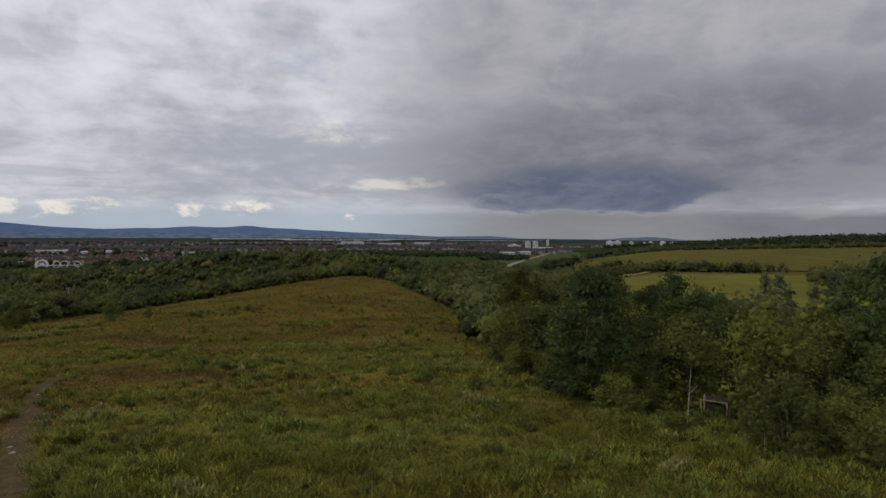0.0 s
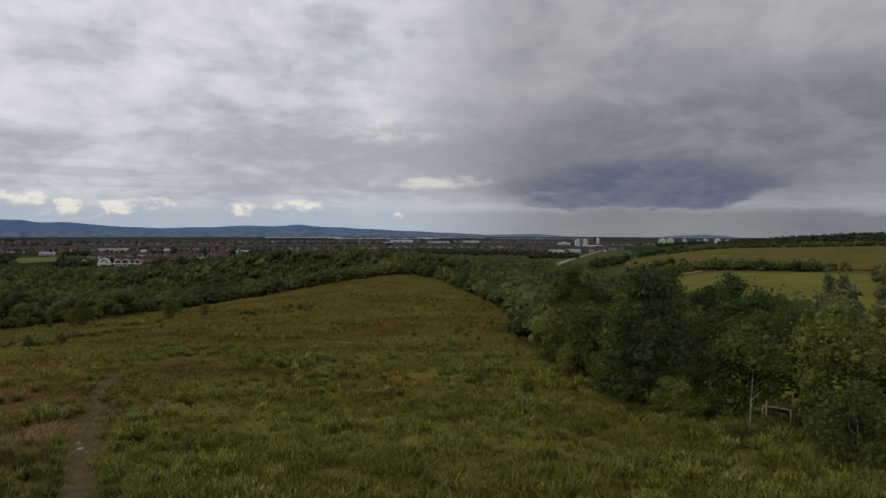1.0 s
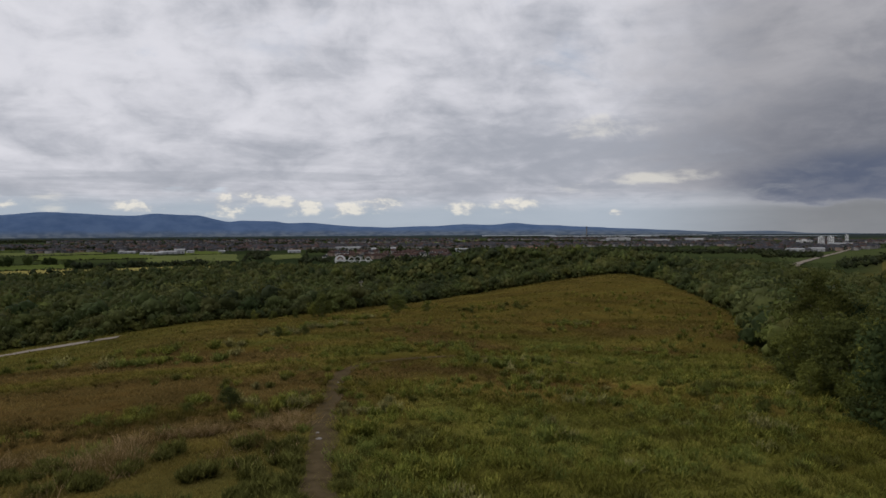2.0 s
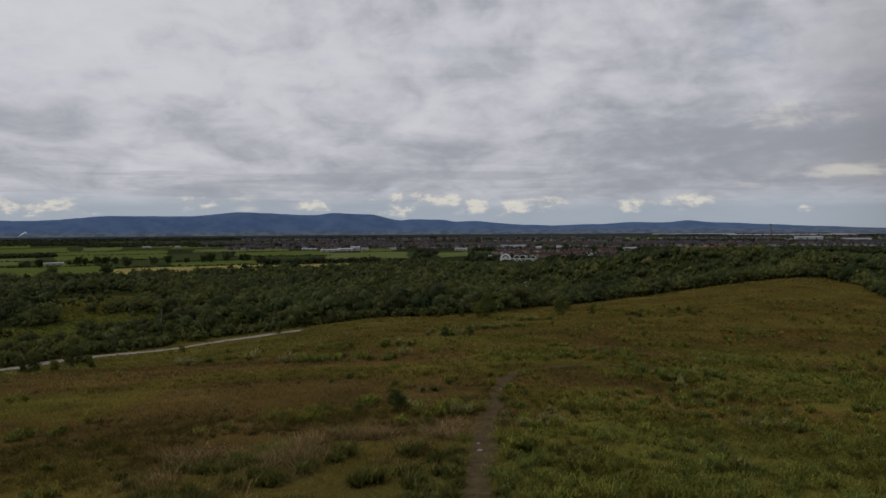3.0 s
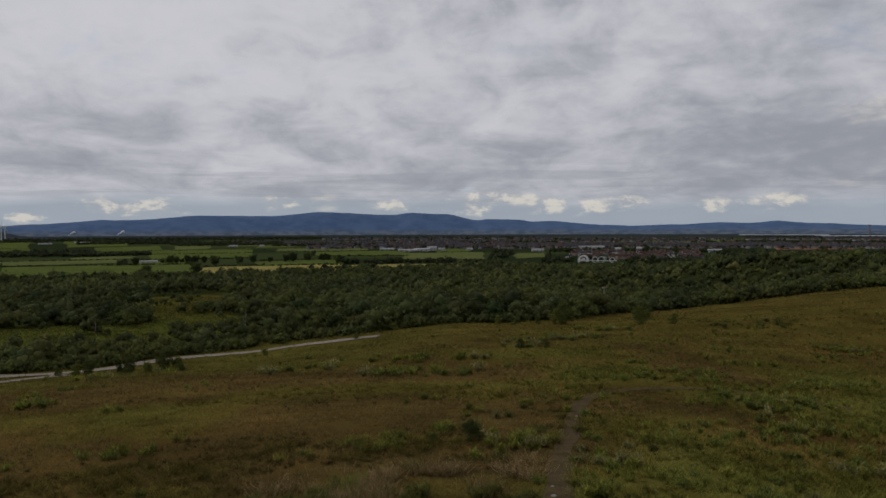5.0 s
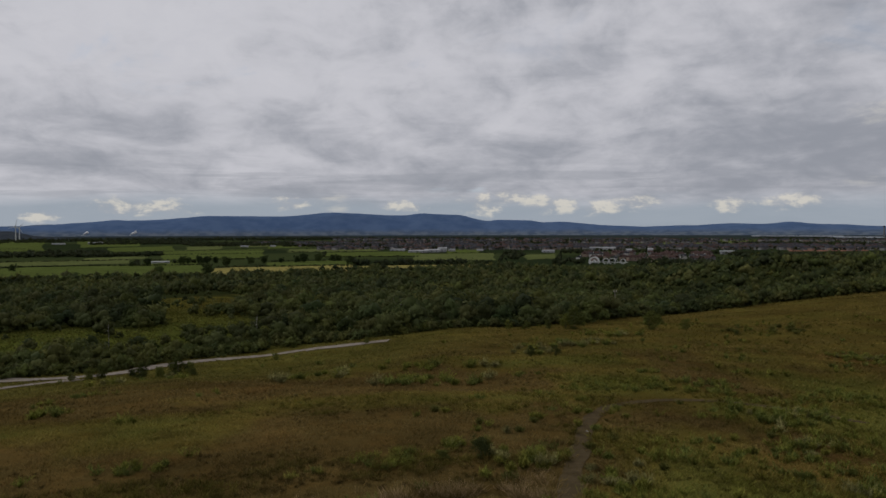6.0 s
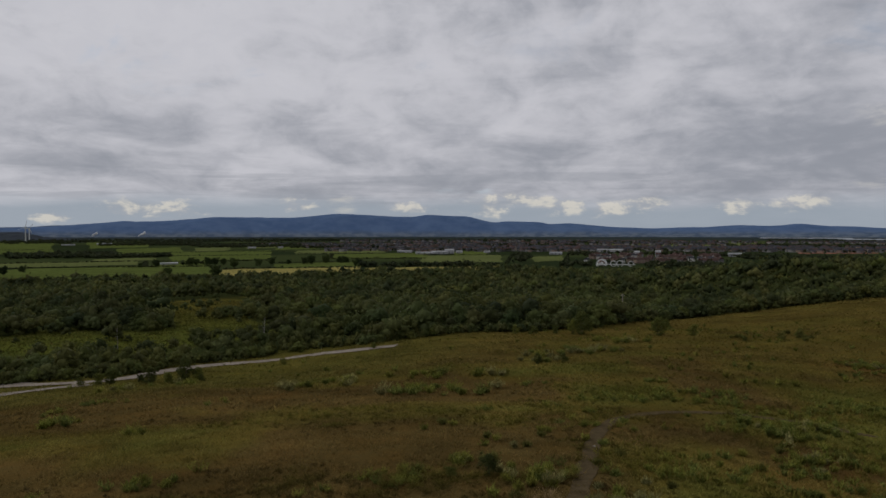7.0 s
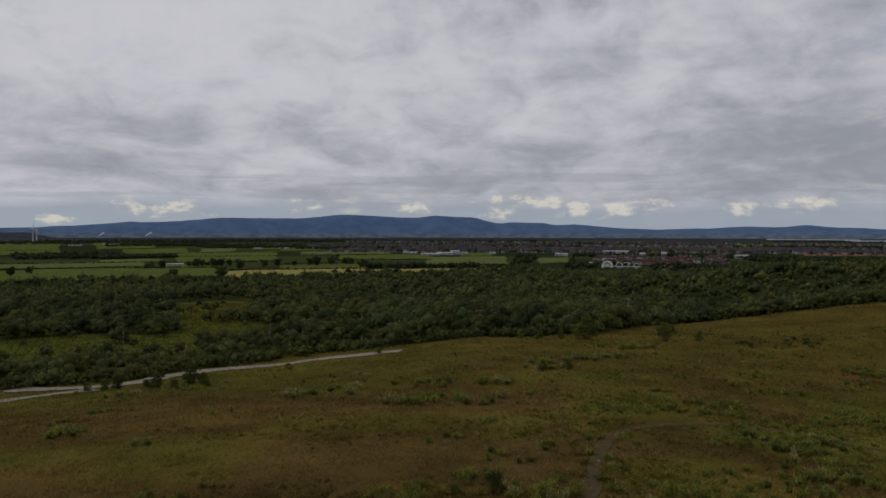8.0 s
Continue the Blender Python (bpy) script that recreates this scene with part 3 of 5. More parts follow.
# hills along the horizon
bearing = np.linspace(-75, 78, 620)
top = np.interp(bearing, [-75, -50, -40, -35, -31.7, -29.5, -29, -26, -23, -20, -17.5, -16.9, -13.9, -11.8, -10.4, -8.9, -7.5, -6.2, -5, -2.9, -0.8, 0, 2.9, 3.7, 5.4, 6.6, 9.2, 12, 14, 15.5, 18.4, 20, 22, 23.4, 27.5, 31, 33, 37.7, 42, 44, 50, 53, 54.4, 56, 58, 78],
                np.array([2, 0, 3, 7, 11, 14.8, 13.5, 16.5, 21, 21, 20.5, 21, 26.4, 25.2, 24, 22.3, 22, 25, 23.8, 22.6, 13.6, 15.8, 15, 11.8, 13, 11, 6.8, 5, 6.5, 7, 9.5, 8.3, 11, 8.7, 5.5, 2.5, 1, -3, -2.2, -5, -6, -3, -1.8, -3.6, -8, -8]) * 1e-3)
top = np.convolve(np.r_[top[:1], top, top[-1:]], np.ones(3) / 3, "valid") + 0.0016 * (fbm(bearing, bearing * 0, 1.6, 6) - 0.5)


def ridge(name, bearing, top, far0, far1, material, label, deep=0.35):
    """A range along the horizon whose crest stands at the slope top by bearing, its face broken by folds."""
    levels = np.linspace(0, 1, 26)
    far = far0 + (far1 - far0) * levels[:, None] + 0 * bearing[None]
    hx, hy = polar(bearing[None], far)
    foot = land(hx, hy) - 20 - 2.0
    rise = np.sin(levels * np.pi / 2) ** 1.2
    folds = (fbm(bearing[None] * 1.0 + 0 * far, levels[:, None] * 4 + 0 * far, 1.4, 4) - 0.5) * np.sin(levels * np.pi)[:, None]
    hz = foot + (top[None] * far1 - foot) * np.clip(rise[:, None] + deep * folds, 0, 1) + 20
    n, m = len(levels), len(bearing)
    i = (np.arange(n - 1)[:, None] * m + np.arange(m - 1)).ravel()
    me = raw_mesh(name, np.c_[hx.ravel(), hy.ravel(), hz.ravel()], [np.c_[i, i + 1, i + m + 1, i + m]], material, None, True)
    return tagged(new(name, me), label, "hills", kind="structure")


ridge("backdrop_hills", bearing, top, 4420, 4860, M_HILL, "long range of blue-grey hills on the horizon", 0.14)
bearing = np.linspace(-75, -20, 200)
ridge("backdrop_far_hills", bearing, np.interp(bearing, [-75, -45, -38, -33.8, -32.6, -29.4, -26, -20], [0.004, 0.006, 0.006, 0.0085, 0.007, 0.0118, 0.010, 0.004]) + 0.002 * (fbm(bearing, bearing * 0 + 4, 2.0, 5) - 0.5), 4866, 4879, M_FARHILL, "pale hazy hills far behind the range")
bearing = np.linspace(-75, -30, 160)
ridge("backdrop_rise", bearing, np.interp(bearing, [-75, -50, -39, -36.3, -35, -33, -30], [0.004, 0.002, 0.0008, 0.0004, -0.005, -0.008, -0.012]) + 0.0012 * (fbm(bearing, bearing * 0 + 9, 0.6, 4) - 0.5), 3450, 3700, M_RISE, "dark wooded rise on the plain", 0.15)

# ---- woods ----


def sprays(centres, sizes, spread=1.0, outward=None, loose=0.75):
    """Leaf sprays: one three-cornered leaf bunch for each centre, turned loosely outward. Returns verts and faces."""
    n = len(centres)
    nrm = rng.normal(size=(n, 3)) * loose
    if outward is not None:
        nrm += outward
    nrm /= np.linalg.norm(nrm, axis=1)[:, None] + 1e-9
    a = np.cross(nrm, rng.normal(size=(n, 3)))
    a /= np.linalg.norm(a, axis=1)[:, None] + 1e-9
    b = np.cross(nrm, a)
    s = sizes[:, None]
    k = rng.uniform(0.7, 1.3, (n, 1))
    v = np.stack([centres - a * s - nrm * s * 0.15, centres + a * s * spread - nrm * s * 0.15, centres + b * s * k + nrm * s * 0.15], 1)
    return v.reshape(-1, 3), (np.arange(n)[:, None] * 3 + np.arange(3))


def spaced(bearing0, bearing1, far0, far1, gap, keep):
    """Loosely spaced positions in a fan, jittered on a grid of the given gap."""
    x0 = min(polar(b, f)[0] for b in (bearing0, bearing1, 0 if bearing0 < 0 < bearing1 else bearing0) for f in (far0, far1))
    x1 = max(polar(b, f)[0] for b in (bearing0, bearing1) for f in (far0, far1))
    gx, gy = np.meshgrid(np.arange(x0, x1, gap), np.arange(0, far1, gap))
    x = (gx + rng.uniform(-0.48, 0.48, gx.shape) * gap).ravel()
    y = (gy + rng.uniform(-0.48, 0.48, gy.shape) * gap).ravel()
    d, a = np.hypot(x, y), np.degrees(np.arctan2(x, y))
    k = (d > far0) & (d < far1) & (a > bearing0) & (a < bearing1)
    x, y = x[k], y[k]
    k = rng.random(len(x)) < keep(x, y)
    return x[k], y[k]


ICO = [(0, 11, 5), (0, 5, 1), (0, 1, 7), (0, 7, 10), (0, 10, 11), (1, 5, 9), (5, 11, 4), (11, 10, 2), (10, 7, 6), (7, 1, 8), (3, 9, 4), (3, 4, 2), (3, 2, 6), (3, 6, 8), (3, 8, 9), (4, 9, 5), (2, 4, 11), (6, 2, 10), (8, 6, 7), (9, 8, 1)]
GOLD = (1 + 5 ** 0.5) / 2
ICO_AT = np.array([(x, y, z) for x, y, z in ((-1, GOLD, 0), (1, GOLD, 0), (-1, -GOLD, 0), (1, -GOLD, 0), (0, -1, GOLD), (0, 1, GOLD), (0, -1, -GOLD), (0, 1, -GOLD), (GOLD, 0, -1), (GOLD, 0, 1), (-GOLD, 0, -1), (-GOLD, 0, 1))]) / math.hypot(1, GOLD)
OCTA = [(0, 2, 4), (2, 1, 4), (1, 3, 4), (3, 0, 4), (2, 0, 5), (1, 2, 5), (3, 1, 5), (0, 3, 5)]
OCTA_AT = np.array([(1, 0, 0), (-1, 0, 0), (0, 1, 0), (0, -1, 0), (0, 0, 1), (0, 0, -1)], float)


def far_trees(name, x, y, height, sprays_each, label, size=0.2, colours=((0.046, 0.062, 0.024), (0.112, 0.126, 0.038)), skirt=0.0, lumps=6, fine=True, broad=1.0):
    """A wood seen from afar: every tree is a gathering of rounded leafy lumps, their faces broken by leaf bunches."""
    n = len(x)
    h = height * np.clip(rng.normal(1.0, 0.22, n), 0.5, 1.55)
    wide = h * rng.uniform(0.34, 0.52, n) * broad
    base = land(x, y)
    # one large rounded head, and smaller lumps that bulge from its sides
    la = rng.uniform(0, 2 * np.pi, (n, lumps)) * 0.35 + np.arange(lumps)[None] * 2 * np.pi / max(lumps - 1, 1)
    lr = rng.uniform(0.45, 0.75, (n, lumps))
    lz = rng.uniform(0.38, 0.66, (n, lumps)) - skirt
    rad = 0.46 * wide[:, None] * rng.uniform(0.8, 1.2, (n, lumps))
    lr[:, 0], lz[:, 0], rad[:, 0] = 0.1, 0.62 - 0.6 * skirt, 0.74 * wide
    flat = np.minimum(1.0, 0.36 * h / (0.6 * wide))
    mids = np.stack([x[:, None] + np.cos(la) * lr * wide[:, None], y[:, None] + np.sin(la) * lr * wide[:, None], base[:, None] + lz * h[:, None]], -1)
    kind = np.clip(fbm(x, y, 35.0, 3) * 1.3 - 0.15 + rng.normal(0, 0.24, n), 0, 1)
    tint = mix3(colours[0], colours[1], kind) * rng.uniform(0.76, 1.2, (n, 1)) * np.c_[rng.uniform(0.92, 1.14, n), np.ones(n), rng.uniform(0.85, 1.15, n)]
    # rounded lumps
    ball, faces = (ICO_AT, np.array(ICO)) if fine else (OCTA_AT, np.array(OCTA))
    k = len(ball)
    spread = np.stack([rad, rad, rad * flat[:, None]], -1)
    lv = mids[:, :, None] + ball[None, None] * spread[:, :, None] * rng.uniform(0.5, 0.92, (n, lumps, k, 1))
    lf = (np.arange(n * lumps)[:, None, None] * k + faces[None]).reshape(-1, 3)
    # inner lumps tinted darker, the shade under the outer leaves put into the colour
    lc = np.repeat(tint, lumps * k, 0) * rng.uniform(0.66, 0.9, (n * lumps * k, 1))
    # leaf bunches over them
    pick = np.maximum(rng.integers(-2, lumps, (n, sprays_each)), 0)
    r = np.arange(n)[:, None]
    dirs = rng.normal(size=(n, sprays_each, 3))
    dirs[..., 2] = np.abs(dirs[..., 2]) * 0.9 - 0.35
    dirs /= np.linalg.norm(dirs, axis=2)[..., None]
    c = mids[r, pick] + dirs * spread[r, pick] * rng.uniform(0.72, 1.14, (n, sprays_each, 1))
    v, f = sprays(c.reshape(-1, 3), (size * wide[:, None] * rng.uniform(0.7, 1.35, (n, sprays_each))).ravel(), 1.0, dirs.reshape(-1, 3), 0.5)
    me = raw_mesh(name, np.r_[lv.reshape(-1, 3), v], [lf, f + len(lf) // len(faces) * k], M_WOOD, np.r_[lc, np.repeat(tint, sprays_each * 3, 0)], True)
    return tagged(new(name, me), label, "wood", kind="stuff")


x, y = spaced(-45, 42, 150, 400, 6.2, lambda x, y: wooded(x, y))
front = sst(262, 225, np.hypot(x, y)) * sst(-17, -21, np.degrees(np.arctan2(x, y)))
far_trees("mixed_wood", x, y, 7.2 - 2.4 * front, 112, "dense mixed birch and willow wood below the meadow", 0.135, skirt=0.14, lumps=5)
edge_b = np.repeat(np.arange(-40, 36, 0.5), 4)
edge_b = edge_b + rng.normal(0, 0.25, len(edge_b))
x, y = polar(edge_b, wood_edge(edge_b) + rng.uniform(-1.0, 7.0, len(edge_b)))
far_trees("wood_edge_scrub", x, y, np.interp(edge_b, [0, 8, 13], [3.0, 4.2, 6.0]), 60, "low scrub along the edge of the wood", 0.18, skirt=0.28, fine=False)
x, y = spaced(-48, 52, 400, 960, 9.0, lambda x, y: wooded(x, y))
far_trees("distant_wood", x, y, 9.2, 24, "dark broadleaf wood stretching to the fields", 0.20, skirt=0.12, lumps=4, fine=False)


def canopy_room(x, y):
    """Height that trees reach on the slope to the right, where wind and thin soil keep them low."""
    d, a = np.hypot(x, y), np.degrees(np.arctan2(x, y))
    drop = np.interp(a, [40, 45.6, 48, 50, 52.4, 54.5, 56, 57.5, 59, 60.5, 63.4, 66, 70, 73], [2.0, 2.8, 3.5, 4.3, 4.6, 4.0, 3.1, 2.9, 4.0, 5.4, 5.2, 4.8, 4.4, 4.0])
    return np.clip(18.5 - d * np.tan(np.radians(drop)) - land(x, y), 1.6, 12)


x, y = spaced(36, 82, 70, 330, 4.9, lambda x, y: wooded(x, y))
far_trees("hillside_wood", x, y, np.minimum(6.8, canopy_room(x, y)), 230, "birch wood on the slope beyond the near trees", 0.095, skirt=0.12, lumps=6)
x, y = spaced(55.5, 84, 950, 1300, 10.0, lambda x, y: np.ones_like(x))
far_trees("crest_wood", x, y, 0.9 * np.interp(np.degrees(np.arctan2(x, y)), [55.5, 58, 62, 70], [4.5, 7.0, 9.0, 9.5]), 12, "dark wood along the crest of the hill", 0.34, ((0.030, 0.040, 0.020), (0.055, 0.066, 0.028)), skirt=0.3, lumps=2, fine=False)
# scrub scattered over the glades, with a few taller clumps
x, y = spaced(-38, -18, 190, 420, 15.0, lambda x, y: (1 - wooded(x, y)) * 0.75)
far_trees("glade_scrub", x, y, rng.uniform(1.2, 3.6, len(x)), 40, "scattered willow scrub in the grassy glades", 0.16, skirt=0.25)
gx, gy = [], []
for b, f, r, count in ((-28.3, 252, 5, 8), (-27.6, 258, 4, 5), (-22.6, 284, 7, 12), (-21.2, 278, 7, 10), (-30.4, 232, 3, 3), (-33.8, 262, 5, 7), (-31.9, 262, 4, 5), (-36.0, 262, 5, 6), (-23.9, 330, 4, 4)):
    px, py = polar(b, f)
    gx.append(px + rng.normal(0, r * 0.6, count))
    gy.append(py + rng.normal(0, r * 0.6, count))
far_trees("glade_thicket", np.concatenate(gx), np.concatenate(gy), 5.6, 90, "round dark willow thickets in the glades", 0.14, skirt=0.2)

# ---- near trees ----


def tube(points, radii, sides=6):
    """A tapered limb along points. Returns verts and quads."""
    points, radii = np.asarray(points, float), np.asarray(radii, float)
    way = np.gradient(points, axis=0)
    way /= np.linalg.norm(way, axis=1)[:, None]
    a = np.cross(way, [0.31, 0.9, 0.2])
    a /= np.linalg.norm(a, axis=1)[:, None]
    b = np.cross(way, a)
    t = np.arange(sides) / sides * 2 * np.pi
    v = points[:, None] + radii[:, None, None] * (np.cos(t)[None, :, None] * a[:, None] + np.sin(t)[None, :, None] * b[:, None])
    n = len(points)
    i = np.arange(n - 1)[:, None] * sides
    k = np.arange(sides)
    q = np.stack([i + k, i + (k + 1) % sides, i + sides + (k + 1) % sides, i + sides + k], -1).reshape(-1, 4)
    return v.reshape(-1, 3), q


def joined(pieces):
    """Several (verts, quads) as one."""
    vs, qs, at = [], [], 0
    for v, q in pieces:
        vs.append(v)
        qs.append(q + at)
        at += len(v)
    return np.concatenate(vs), np.concatenate(qs)


def tree(name, label, category, height, wide, base, stems, leaves, leaf_size, bark, leaf, lumps=12, narrow=0.0, droop=0.0):
    """A broadleaf tree: tapered stems with limbs, and a crown of leaf sprays gathered in clumps round the limbs' ends."""
    wood, ends = [], []
    for s in range(stems):
        turn = rng.uniform(0, 2 * np.pi)
        lean = 0.0 if stems == 1 else rng.uniform(0.12, 0.34) * wide
        t = np.linspace(0, 1, 7)
        h = height * (0.9 if s == 0 else rng.uniform(0.65, 0.9))
        wig = np.cumsum(rng.normal(0, 0.02 * height, (7, 2)), axis=0) * t[:, None]
        pts = np.c_[np.cos(turn) * lean * t ** 1.3 + wig[:, 0], np.sin(turn) * lean * t ** 1.3 + wig[:, 1], t * h - 0.15]
        thick = height * (0.012 if stems == 1 else 0.009)
        wood.append(tube(pts, thick * (1 - 0.85 * t) * np.r_[1.35, np.ones(6)], 6))
        ends.append(pts[-1])
        for n in range(max(4, lumps // stems)):
            k = rng.uniform(base, 0.88)
            p0 = np.array([np.interp(k, t, pts[:, c]) for c in range(3)])
            bend = rng.uniform(0, 2 * np.pi)
            span = wide * 0.5 * rng.uniform(0.55, 1.0) * math.sin(math.pi * min(1.0, 0.30 + 0.75 * (1 - k) / (1 - base * 0.6))) * (1 - narrow)
            rise = span * rng.uniform(0.35, 0.9) * (1 + 2 * narrow) - droop * span
            q = np.linspace(0, 1, 4)
            limb = p0 + np.c_[np.cos(bend) * span * q, np.sin(bend) * span * q, rise * q ** 1.4]
            wood.append(tube(limb, thick * 0.42 * (1 - 0.8 * q) * (1 - 0.5 * k), 4))
            ends.append(limb[-1])
            if rng.random() < 0.6:
                ends.append(limb[2] + rng.normal(0, 0.05 * height, 3))
    count = int(lumps * 2.2)
    k = base + (0.97 - base) * rng.random(count) ** 0.85
    egg = np.sin(np.pi * np.clip(0.20 + 0.80 * (k - base) / (1 - base), 0, 1) ** 0.8) * (1 - 0.6 * narrow)
    a = rng.uniform(0, 2 * np.pi, count)
    r = wide * 0.40 * egg * rng.uniform(0.45, 1.0, count)
    ends = np.r_[np.array(ends), np.c_[np.cos(a) * r, np.sin(a) * r, k * height]]
    size = np.clip(rng.normal(1.0, 0.25, len(ends)), 0.5, 1.6) * wide * 0.150 * (1 - 0.35 * narrow)
    weight = size ** 2
    pick = rng.choice(len(ends), leaves, p=weight / weight.sum())
    d = rng.normal(size=(leaves, 3))
    d /= np.linalg.norm(d, axis=1)[:, None]
    d[:, 2] = d[:, 2] * 0.75 + 0.12
    c = ends[pick] + d * (size[pick] * rng.uniform(0.55, 1.15, leaves))[:, None]
    c[:, 2] = np.maximum(c[:, 2] - droop * 0.3 * size[pick], 0.05 * height * rng.uniform(0.3, 2.0, leaves))
    # the close inner foliage of each clump, under the outer sprays
    ball = np.array(ICO_AT)
    inner = ends[:, None] + ball[None] * size[:, None, None] * [1, 1, 0.8] * rng.uniform(0.2, 0.46, (len(ends), 12, 1))
    inner[..., 2] = np.maximum(inner[..., 2], 0.03 * height)
    kernel = (np.arange(len(ends))[:, None, None] * 12 + np.array(ICO)[None]).reshape(-1, 3)
    v, f = sprays(c, leaf_size * rng.uniform(0.6, 1.3, leaves), 1.2, d, 0.6)
    thing = tagged(new(name), label, category, "trees of the wood")
    for part_name, (v, q), m in (("trunk", joined(wood), bark), ("crown", (np.r_[v, inner.reshape(-1, 3)], np.r_[f, kernel + len(v)]), leaf)):
        ob = new(part_name, raw_mesh(part_name, v, [q], m))
        ob.parent = thing
    return thing


kinds = {
    "birch": [tree("birch_tree", "slender silver birch with small green leaves", "tree", h, w, 0.16, st, 4300, 0.112, M_BIRCHBARK, M_BIRCH, 13, 0.1, 0.25) for h, w, st in ((8.4, 4.0, 1), (7.6, 4.6, 2), (9.2, 4.2, 1))],
    "alder": [tree("alder_tree", "dark green alder with a dense crown", "tree", h, w, 0.10, st, 4600, 0.145, M_BARK, M_ALDER, 15) for h, w, st in ((8.0, 5.4, 1), (8.8, 5.8, 2))],
    "willow": [tree("willow_tree", "bushy grey-green willow with several stems", "tree", h, w, 0.06, st, 4300, 0.110, M_BARK, M_WILLOW, 14) for h, w, st in ((5.2, 5.0, 3), (6.0, 5.4, 4))],
    "shrub": [tree("willow_shrub", "low bright green willow shrub at the wood's edge", "shrub", h, w, 0.04, 3, 2400, 0.082, M_BARK, M_WILLOW, 11) for h, w in ((2.4, 2.9), (2.9, 3.2), (2.0, 2.5))],
    "sapling": [tree("birch_sapling", "young birch with a thin crown", "tree", h, w, 0.12, 1, 1900, 0.075, M_BIRCHBARK, M_BIRCH, 12, 0.2) for h, w in ((3.8, 2.1), (4.6, 2.4))],
    "poplar": [tree("poplar_tree", "tall narrow poplar with silvery green leaves", "tree", h, w, 0.12, 1, 3600, 0.125, M_BIRCHBARK, M_POPLAR, 16, 0.45) for h, w in ((11.0, 3.2), (10.0, 3.4))],
}
used = set()


def plant_tree(kind, x, y, scale=1.0, n=None):
    """Stands a tree of the kind on the ground, turned at random."""
    pick = kinds[kind][rng.integers(len(kinds[kind])) if n is None else n]
    m = Matrix.Translation((x, y, float(land(x, y)))) @ Matrix.Rotation(rng.uniform(0, 6.28), 4, "Z") @ Matrix.Diagonal((scale * rng.uniform(0.9, 1.12), scale * rng.uniform(0.9, 1.12), scale, 1))
    if pick.name in used:
        return copy_thing(pick, m)
    used.add(pick.name)
    pick.matrix_basis = m
    pick.scale = (1, 1, 1)
    pick.location, pick.rotation_euler = m.translation, (0, 0, rng.uniform(0, 6.28))
    return pick


SHED = (33.0, 19.3)


def planted(x, y):
    """No tree stands on the shelter."""
    return math.hypot(x - SHED[0], y - SHED[1]) > 2.3


spots = [(float(x), float(y)) for x, y in zip(*spaced(33, 78, 24, 74, 3.5, lambda x, y: wooded(x, y) > 0.25))]
spots.sort(key=lambda p: math.hypot(*p))
for x, y in spots:
    d, a = math.hypot(x, y), math.degrees(math.atan2(x, y))
    inside = d - float(wood_edge(a))
    if not planted(x, y):
        continue
    patch = float(fbm(x, y, 14.0, 3)) + rng.normal(0, 0.10)
    before_shed = d < 38 and abs(a - 59.2) < 3.0
    if before_shed or (a > 50 and inside < 8):
        plant_tree("shrub", x, y, rng.uniform(0.25, 0.4) if before_shed else rng.uniform(0.7, 1.15))
    elif a > 50 and inside < 16:
        plant_tree(("shrub", "sapling", "willow")[int(rng.integers(3))], x, y, rng.uniform(0.6, 0.85))
    elif a > 53 and 52 < d < 60:
        plant_tree("shrub", x, y, rng.uniform(0.6, 1.1))
    else:
        kind = "alder" if patch < 0.42 else "birch" if patch < 0.58 else "willow"
        size = rng.uniform(0.75, 1.05) * (0.85 if inside < 4 else 1.0)
        room = float(canopy_room(x, y)) * rng.uniform(0.82, 1.04)
        plant_tree(kind, x, y, min(size, room / {"alder": 8.4, "birch": 8.6, "willow": 5.6}[kind]))
# a close belt of low shrubs where the meadow ends
for x, y in zip(*spaced(38.5, 78, 24, 140, 2.2, lambda x, y: sst(8.0, 5.0, np.hypot(x, y) - wood_edge(np.degrees(np.arctan2(x, y)))) + (np.degrees(np.arctan2(x, y)) > 50))):
    x, y = float(x), float(y)
    d, a = math.hypot(x, y), math.degrees(math.atan2(x, y))
    inside = d - float(wood_edge(a))
    if -2.0 < inside < (10 if a > 50 else 5.0) and planted(x, y) and rng.random() < (0.4 if inside < 0 else 0.85):
        plant_tree("shrub", x, y, rng.uniform(0.6, 1.1) if a < 50 else rng.uniform(0.3, 0.75) if abs(a - 59.2) > 3 or d > 38 else rng.uniform(0.2, 0.36))
for b, f, s in ((62.9, 84, 0.92), (63.9, 83, 1.0), (64.5, 86, 0.85), (66.2, 82, 0.9), (67.4, 80, 1.0), (68.2, 83, 0.9)):
    x, y = polar(b, f)
    plant_tree("poplar", float(x), float(y), s)
for b, f, s in ((69.6, 50, 0.6), (70.4, 52, 0.62)):
    x, y = polar(b, f)
    plant_tree("birch", float(x), float(y), s)
for b, f, s in ((56.4, 62, 0.98), (55.4, 66, 0.9), (57.4, 68, 0.82)):
    x, y = polar(b, f)
    plant_tree("alder", float(x), float(y), s)

